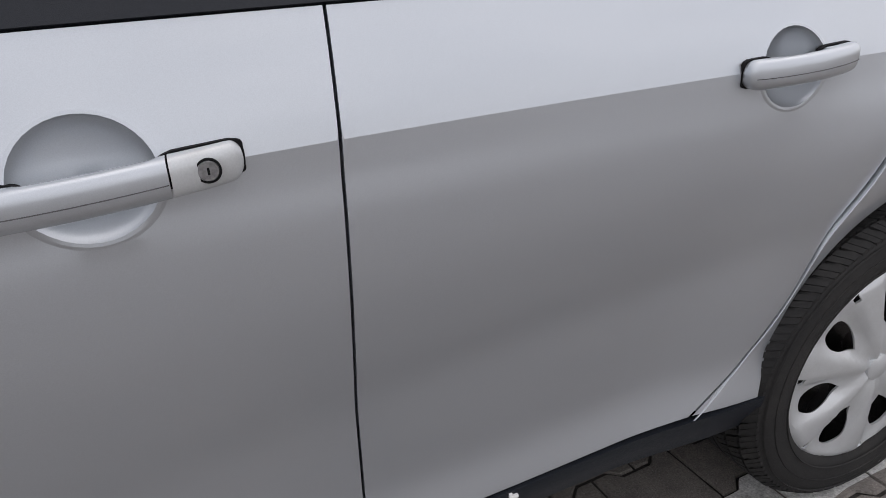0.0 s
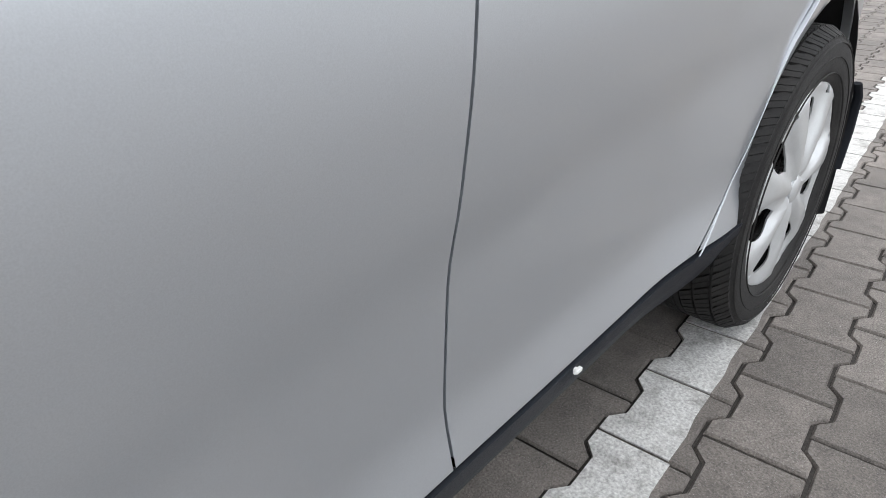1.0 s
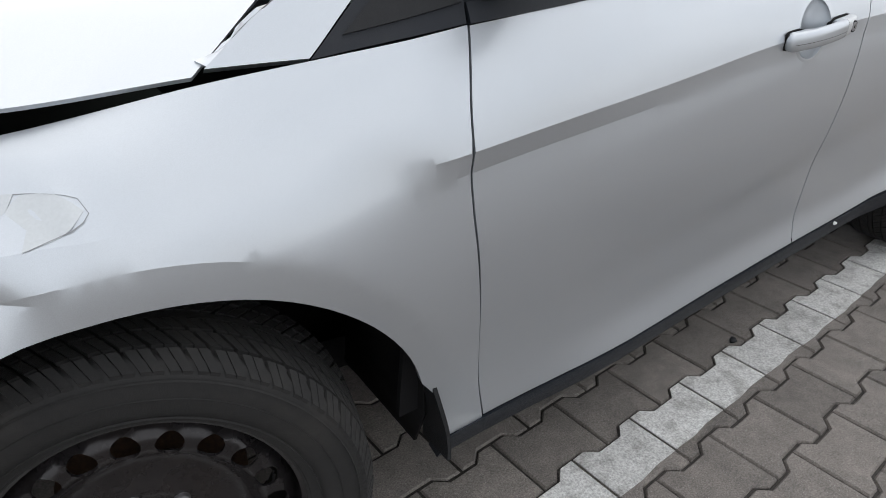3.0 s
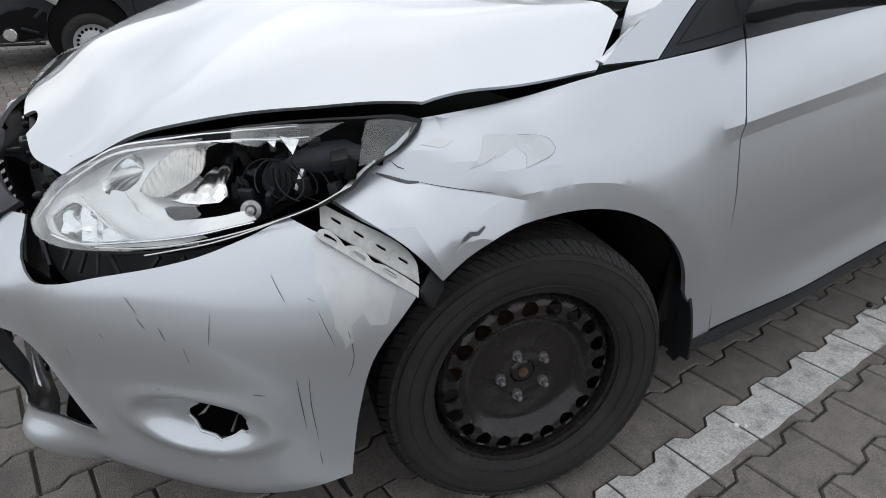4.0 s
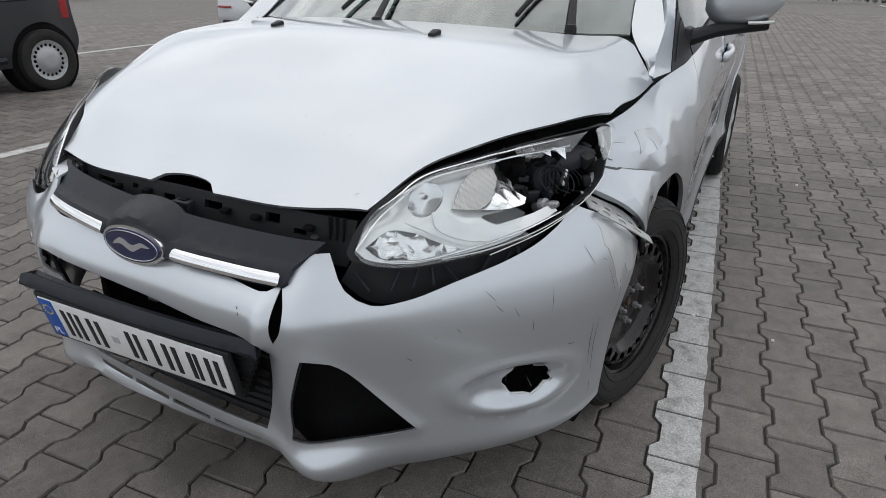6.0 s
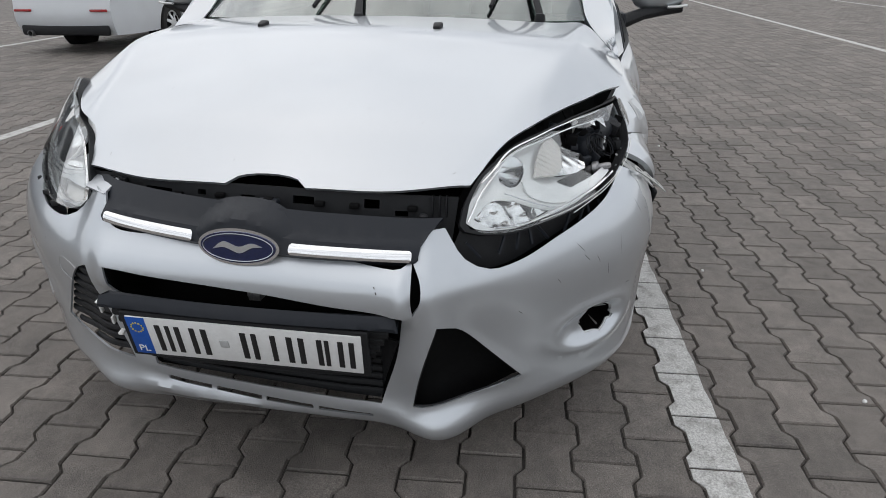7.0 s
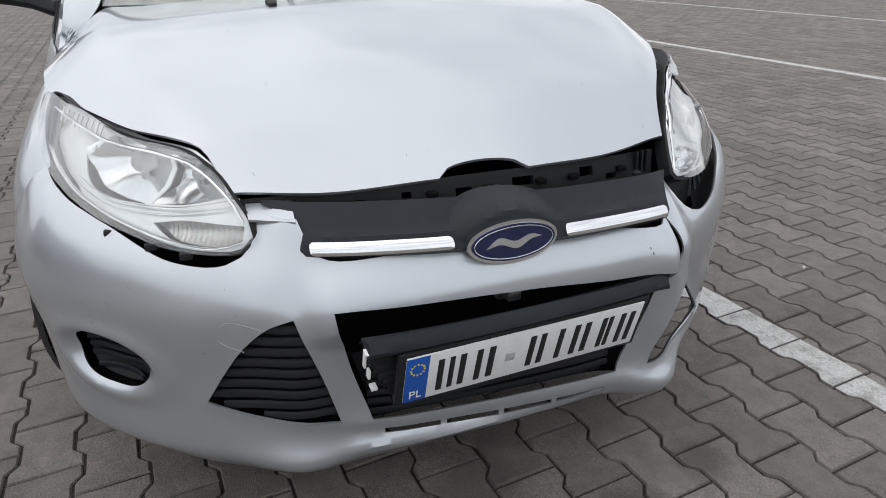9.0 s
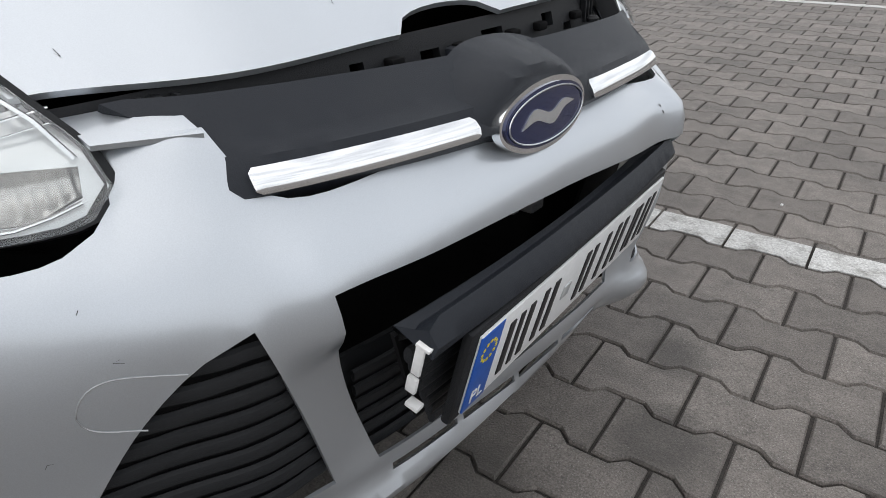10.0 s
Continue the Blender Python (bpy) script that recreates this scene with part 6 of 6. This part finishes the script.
# scuffs and a reflection on the dented metal, both put into flat patches
for poly in ([[(.115, .840), (.05, .836)], [(.05, .836), (.06, .822), (.157, .797)], [(.157, .797), (.13, .82), (.115, .840)]], [[(.045, .834), (.015, .833), (-.006, .815)], [(-.006, .815), (.02, .796), (.058, .788)], [(.058, .788), (.048, .805), (.062, .820), (.045, .834)]], [[(.225, .835), (.19, .842), (.17, .838)], [(.17, .838), (.19, .830), (.225, .835)]]):
    part("scuff", sheet(outline(*poly, step=.01), wing_f, step=.03, thick=.001, toward=(0, 1, .4)), WING_SCUFF_SHEEN, car, "dull patch: scuffed paint with a reflection painted in")
jag = random.Random(31)
scuff = [(x + jag.uniform(-.007, .007), z + jag.uniform(-.007, .007)) for x, z in outline([(1.10, .725), (1.16, .695), (1.235, .632)], [(1.235, .632), (1.20, .575), (1.165, .60), (1.14, .545), (1.125, .61), (1.105, .64), (1.10, .725)], step=.016)]
part("scuff", sheet(scuff, lambda s, z: bumper_in(-.0010)(s, z), step=.03, thick=.001, toward=facing), PAINT_SCUFF, bumper)

# ---- other cars and what stands round the car park ----
def plain_wheel(parent, m, cover_mat, holes_n, r=.30, flat=9.0):
    w = part("wheel", sheet(oval(0, 0, r * .66, r * .66, 48), lambda x, z: (x, .085 + .02 * smooth(r * .45, r * .25, math.hypot(x, z)) - .012 * smooth(r * .40, r * .46, math.hypot(x, z)) + .012 * smooth(r * .56, r * .62, math.hypot(x, z)), z),
                            [oval(r * .50 * math.cos(2 * math.pi * i / holes_n), r * .50 * math.sin(2 * math.pi * i / holes_n), r * .055, r * .055, 12) for i in range(holes_n)] if holes_n > 8 else
                            [outline(*[[(r * a * math.cos(2 * math.pi * i / holes_n + b), r * a * math.sin(2 * math.pi * i / holes_n + b)) for a, b in seg] for seg in (((.26, -.12), (.58, -.34)), ((.58, -.34), (.60, 0), (.58, .34)), ((.58, .34), (.26, .12)), ((.26, .12), (.26, -.12)))], step=.03) for i in range(holes_n)], step=.03, thick=.01, toward=(0, 1, 0)), cover_mat, parent)
    w.matrix_basis = m
    bm = turned([(r * .66, .09), (r * .72, .10), (r * .9, .102), (r * .97, .092), (r, .06), (r, -.06), (r * .95, -.10), (r * .68, -.09)], 48, cap=False)
    for v in bm.verts:
        if v.co.z < -flat:
            v.co.y *= 1 + .8 * (-flat - v.co.z)
            v.co.z = -flat
    part("tyre", bm, RUBBER, w)
    part("rim", turned([(r * .68, .096), (r * .665, .080), (r * .64, .04), (r * .3, .03), (.0001, .03)], 40, cap=False), STEEL_BLACK, w)
    return w


def other_car(name, label, m, profile, width, wheels, body, glass_panes, nose_tuck):
    """A parked car seen from afar: sides with arches, rounded hood and roof, glass, wheels. Its own front looks to +x."""
    it = tagged(empty(name, m), label, "car", group="other parked cars")

    def bulge(x, z, k):
        t = smooth(.9, 1.7, z)
        e = nose_tuck * (smooth(profile["front"] - .5, profile["front"], x) + smooth(profile["back"] + .5, profile["back"], x))
        return k * (width / 2 - .13 * t - e * .18 - .03 * smooth(.45, .2, z))
    zb = .26
    bottom = [(profile["back"] + .04, zb)]
    runs = []
    for cx in sorted(wheels):
        runs.append([bottom[-1], (cx - .37, zb)])
        runs.append([(cx - .37, zb)] + [(cx + .37 * math.cos(radians(180 - 180 * i / 12)), .30 + .37 * math.sin(radians(180 - 180 * i / 12))) for i in range(13)] + [(cx + .37, zb)])
        bottom.append((cx + .37, zb))
    runs.append([bottom[-1], (profile["front"] - .04, zb)])
    poly = outline(*runs, *profile["top"], step=.08)
    for k in (1, -1):
        part("body_side", sheet(poly, lambda x, z: (x, bulge(x, z, k), z), step=.10, thick=.03, toward=(0, k, 0)), body, it)
    bm = bmesh.new()
    rows = []
    pts = [p for run in profile["top"] for p in spline(run, .06)]
    for x, z in pts:
        ys = np.linspace(bulge(x, z, -1), bulge(x, z, 1), 11)
        rows.append([bm.verts.new((x + (.03 if x > 0 else -.03) * (1 - (2 * i / 10 - 1) ** 2) * (z < 1.0), y, z + .03 * (1 - (2 * i / 10 - 1) ** 4) * (z > .7))) for i, y in enumerate(ys)])
    for a, b in zip(rows, rows[1:]):
        for i in range(10):
            if (a[i].co - b[i].co).length > 1e-5:
                bm.faces.new((a[i], a[i + 1], b[i + 1], b[i]))
    bmesh.ops.recalc_face_normals(bm, faces=bm.faces)
    shell = part("shell", bm, body, it)
    part("floor_pan", box(profile["front"] - profile["back"] - .3, width - .3, .1, ((profile["front"] + profile["back"]) / 2, 0, .32), .03), DARK, it)
    for cx in wheels:
        for k in (1, -1):
            part("arch_liner", turned([(.36, .0), (.37, .01), (.37, .2), (.0001, .2)], 32), DARK, it).matrix_basis = pose(cx, k * (width / 2 - .04), .30) @ (pose(0, 0, 0, 0, 0, 180) if k > 0 else Matrix())
    for pts_ in glass_panes:
        for k in (1, -1):
            part("side_window", sheet(outline(*[[a, b] for a, b in zip(pts_, pts_[1:] + pts_[:1])], step=.15), lambda x, z: (x, bulge(x, z, k) + k * .006, z), step=.2, thick=.012, toward=(0, k, 0)), GLASS_DARK, it)
    return it, bulge


# black van, its front corner broken
VAN_TOP = [[(1.11, .26), (1.18, .40), (1.16, .62)], [(1.16, .62), (1.08, .80), (.80, .95), (.35, 1.04)], [(.35, 1.04), (-.25, 1.60), (-.50, 1.76)], [(-.50, 1.76), (-1.4, 1.83), (-2.9, 1.80)], [(-2.9, 1.80), (-3.08, 1.3), (-3.12, .70)], [(-3.12, .70), (-3.14, .45), (-3.06, .26)]]
VAN_AT = pose(.29, -6.34, 0, 0, 0, 2.2)
van, vb = other_car("black_van", "black van with a smashed front corner beyond the white line", VAN_AT, dict(front=1.18, back=-3.14, top=VAN_TOP), 1.72, (0, -2.68), BLACK_PAINT, [[(.05, 1.08), (-.32, 1.60), (-1.0, 1.66), (-1.0, 1.08)], [(-1.08, 1.08), (-1.08, 1.66), (-2.0, 1.68), (-2.0, 1.10)]], .6)
for cx in (0, -2.68):
    plain_wheel(van, pose(cx, .79, .205 if cx == 0 else .30), VAN_COVER, 20, .275 if cx == 0 else .30, .204 if cx == 0 else 9.0)
    plain_wheel(van, pose(cx, -.79, .30) @ pose(0, 0, 0, 0, 0, 180), VAN_COVER, 20)
seam = lambda x0, z0, x1, z1, it, bl, mat=None, r=.006: part("seam", tube([(x0 + (x1 - x0) * t, bl(x0 + (x1 - x0) * t, z0 + (z1 - z0) * t, 1) + .002, z0 + (z1 - z0) * t) for t in np.linspace(0, 1, 8)], r, 6), mat or SEAM, it)
seam(-.42, .32, -.40, 1.05, van, vb)
seam(-1.42, .32, -1.42, 1.7, van, vb, None, .012)
seam(-1.42, .85, -2.6, .88, van, vb)
seam(-.40, .34, -2.25, .34, van, vb, PLASTIC_GREY, .035)
part("door_handle", box(.20, .04, .045, (-1.15, vb(-1.15, .80, 1) + .012, .80), .015), PLASTIC, van)
part("door_handle", box(.06, .04, .16, (-1.54, vb(-1.54, .80, 1) + .012, .78), .015), PLASTIC, van)
part("side_repeater", box(.07, .02, .03, (-.36, vb(-.36, .62, 1) + .006, .62), .01), ORANGE, van, "orange side repeater")
lamp_box = part("headlamp", moved(box(.34, .12, .17, (0, 0, 0), .05), pose(.77, .835, .71, 0, 12, -10)), REFLECT, van, "loose silver headlamp")
part("lamp_edge", moved(box(.37, .06, .19, (0, 0, 0), .03), pose(.76, .810, .705, 0, 12, -10)), DARK, lamp_box)
part("bracket", moved(merged(box(.22, .03, .06, (0, 0, 0), .008), box(.05, .04, .03, (.06, .02, 0), .008), box(.05, .04, .03, (-.06, .02, 0), .008)), pose(.32, .874, .650, 0, -34, -2)), BRACKET, van, "bare grey bracket")
part("fog_lamp", moved(turned([(.0001, .03), (.05, .028), (.065, .01), (.07, 0), (.07, -.05)], 28), pose(.66, .850, .33, 0, 0, -8)), CHROME, van)
dent_rng = random.Random(17)
hole_edge = [(a + dent_rng.uniform(-.03, .03), b + dent_rng.uniform(-.03, .03)) for a, b in oval(.56, .40, .24, .15, 22)]
# no opening is cut: the hole's shade is a dark patch on the side
part("bumper_hole", sheet(hole_edge, lambda x, z: (x, vb(x, z, 1) + .004, z), step=.06, thick=.01, toward=(0, 1, 0)), DARK, van, "flat dark patch standing in for the shaded hole in the torn bumper")
for at, size, turn in (((.40, .868, .50), (.10, .02, .03), 40), ((.50, .870, .36), (.14, .02, .025), -20), ((.46, .868, .27), (.05, .03, .03), 15), ((.70, .850, .48), (.16, .02, .04), 8)):
    part("torn_strip", moved(box(*size, (0, 0, 0), .006), pose(*at, 0, turn, 0)), PLASTIC_GREY, van)
part("bumper_lip", tube([(x, vb(x, .24, 1) + .004, .235 + .03 * (x - .4)) for x in np.linspace(.40, 1.05, 10)], .022, 8, flat=.6), PLASTIC, van, "hanging black bumper edge")
part("tail_lamp", box(.10, .05, .36, (-3.02, vb(-3.02, .9, 1) - .01, .86), .02), TAIL_RED, van)
part("front_grille", box(.04, .9, .16, (1.15, 0, .60), .02), CHROME, van)

# white car, seen from behind
CAR_TOP = [[(2.62, .26), (2.70, .40), (2.66, .60)], [(2.66, .60), (2.45, .76), (1.6, .93)], [(1.6, .93), (.85, 1.40), (.5, 1.45)], [(.5, 1.45), (-.2, 1.46), (-.7, 1.38)], [(-.7, 1.38), (-1.15, 1.08), (-1.25, 1.0)], [(-1.25, 1.0), (-1.36, .70), (-1.38, .45), (-1.30, .26)]]
WC_AT = pose(-7.78, -6.52, 0, 0, 0, 183.5)
white, wb = other_car("white_car", "white hatchback parked facing away beyond the bay lines", WC_AT, dict(front=2.70, back=-1.38, top=CAR_TOP), 1.78, (0, 2.72), WHITE_PAINT, [[(1.5, .98), (.85, 1.36), (.1, 1.40), (.1, .98)], [(.02, .98), (.02, 1.40), (-.62, 1.32), (-.85, 1.02)]], .8)
for cx in (0, 2.72):
    plain_wheel(white, pose(cx, -.80, .31) @ pose(0, 0, 0, 0, 0, 180), COVER, 7, .31)
    plain_wheel(white, pose(cx, .80, .31), COVER, 7, .31)
wseam = lambda x0, z0, x1, z1, r=.005: part("seam", tube([(x0 + (x1 - x0) * t, wb(x0 + (x1 - x0) * t, z0 + (z1 - z0) * t, -1) - .001, z0 + (z1 - z0) * t) for t in np.linspace(0, 1, 8)], r, 6), SEAM, white)
wseam(1.30, .32, 1.25, .95)
wseam(.15, .32, .12, .98)
wseam(-.28, .70, -.50, .98)
part("bumper_insert", box(.05, 1.36, .14, (-1.375, 0, .33), .03), PLASTIC, white, "black bumper insert")
part("rear_reflector", box(.03, .26, .035, (-1.41, -.58, .60), .01), TAIL_RED, white, "red rear reflector")
part("rear_reflector", box(.03, .26, .035, (-1.41, .58, .60), .01), TAIL_RED, white, "red rear reflector")
for k in (1, -1):
    part("tail_lamp", box(.12, .30, .14, (-1.26, k * .66, .86), .04), TAIL_RED, white)
part("exhaust", moved(turned([(.036, -.05), (.036, .04), (.042, .04), (.042, -.05)], 20, "x", closed=True), pose(-1.40, .52, .29)), BOLT, white, "steel exhaust tip")

# far hedge and kerb behind the bays
def hedge(name, a, b, h, seed):
    rng = random.Random(seed)
    a, b = Vector(a), Vector(b)
    L = (b - a).length
    d = (b - a).normalized()
    n = Vector((-d.y, d.x, 0))
    vs, fs = [], []
    for i in range(int(L * 150)):
        t, hgt = rng.uniform(0, L), rng.uniform(0, 1) ** .8
        wob = .75 + .25 * math.sin(t * 1.3) + rng.uniform(-.1, .15)
        c = a + d * t + n * rng.uniform(-.5, .5) * (1 - .5 * hgt) + Vector((0, 0, .02 + hgt * h * wob))
        s = rng.uniform(.05, .11)
        u = Vector((rng.uniform(-1, 1), rng.uniform(-1, 1), rng.uniform(-.6, 1))).normalized()
        w = u.orthogonal().normalized()
        k = len(vs)
        vs += [c - u * s, c + w * s * .5, c + u * s, c - w * s * .5]
        fs.append((k, k + 1, k + 2, k + 3))
    me = bpy.data.meshes.new(name)
    me.from_pydata([tuple(v) for v in vs], [], fs)
    me.materials.append(LEAF)
    tagged(new(name, me), "dark green hedge along the edge of the car park", "hedge", kind="stuff")


hedge("hedge", (-30, -24, 0), (-33, 18, 0), 1.4, 2)
hedge("hedge", (-29, -24, 0), (8, -21, 0), 1.4, 3)

# small litter on the paving
lit = random.Random(31)
for x, y, r in ((-1.524, .874, .011), (-.60, 1.02, .008), (-.62, 1.035, .006), (-.55, 1.30, .006), (.30, 1.62, .007), (-2.6, 1.35, .008), (.95, 1.45, .005)):
    bm = bmesh.new()
    bmesh.ops.create_icosphere(bm, subdivisions=2, radius=r)
    for v in bm.verts:
        v.co *= lit.uniform(.7, 1.2)
        v.co.z = max(v.co.z, -r * .45)
    ob = tagged(link_mesh("pebble", bm, PLASTIC if r > .01 else WHITE), "small dark crumb on the paving" if r > .01 else "tiny pale chip on the paving", "debris", group="litter on the paving")
    ob.location = (x, y, r * .45)
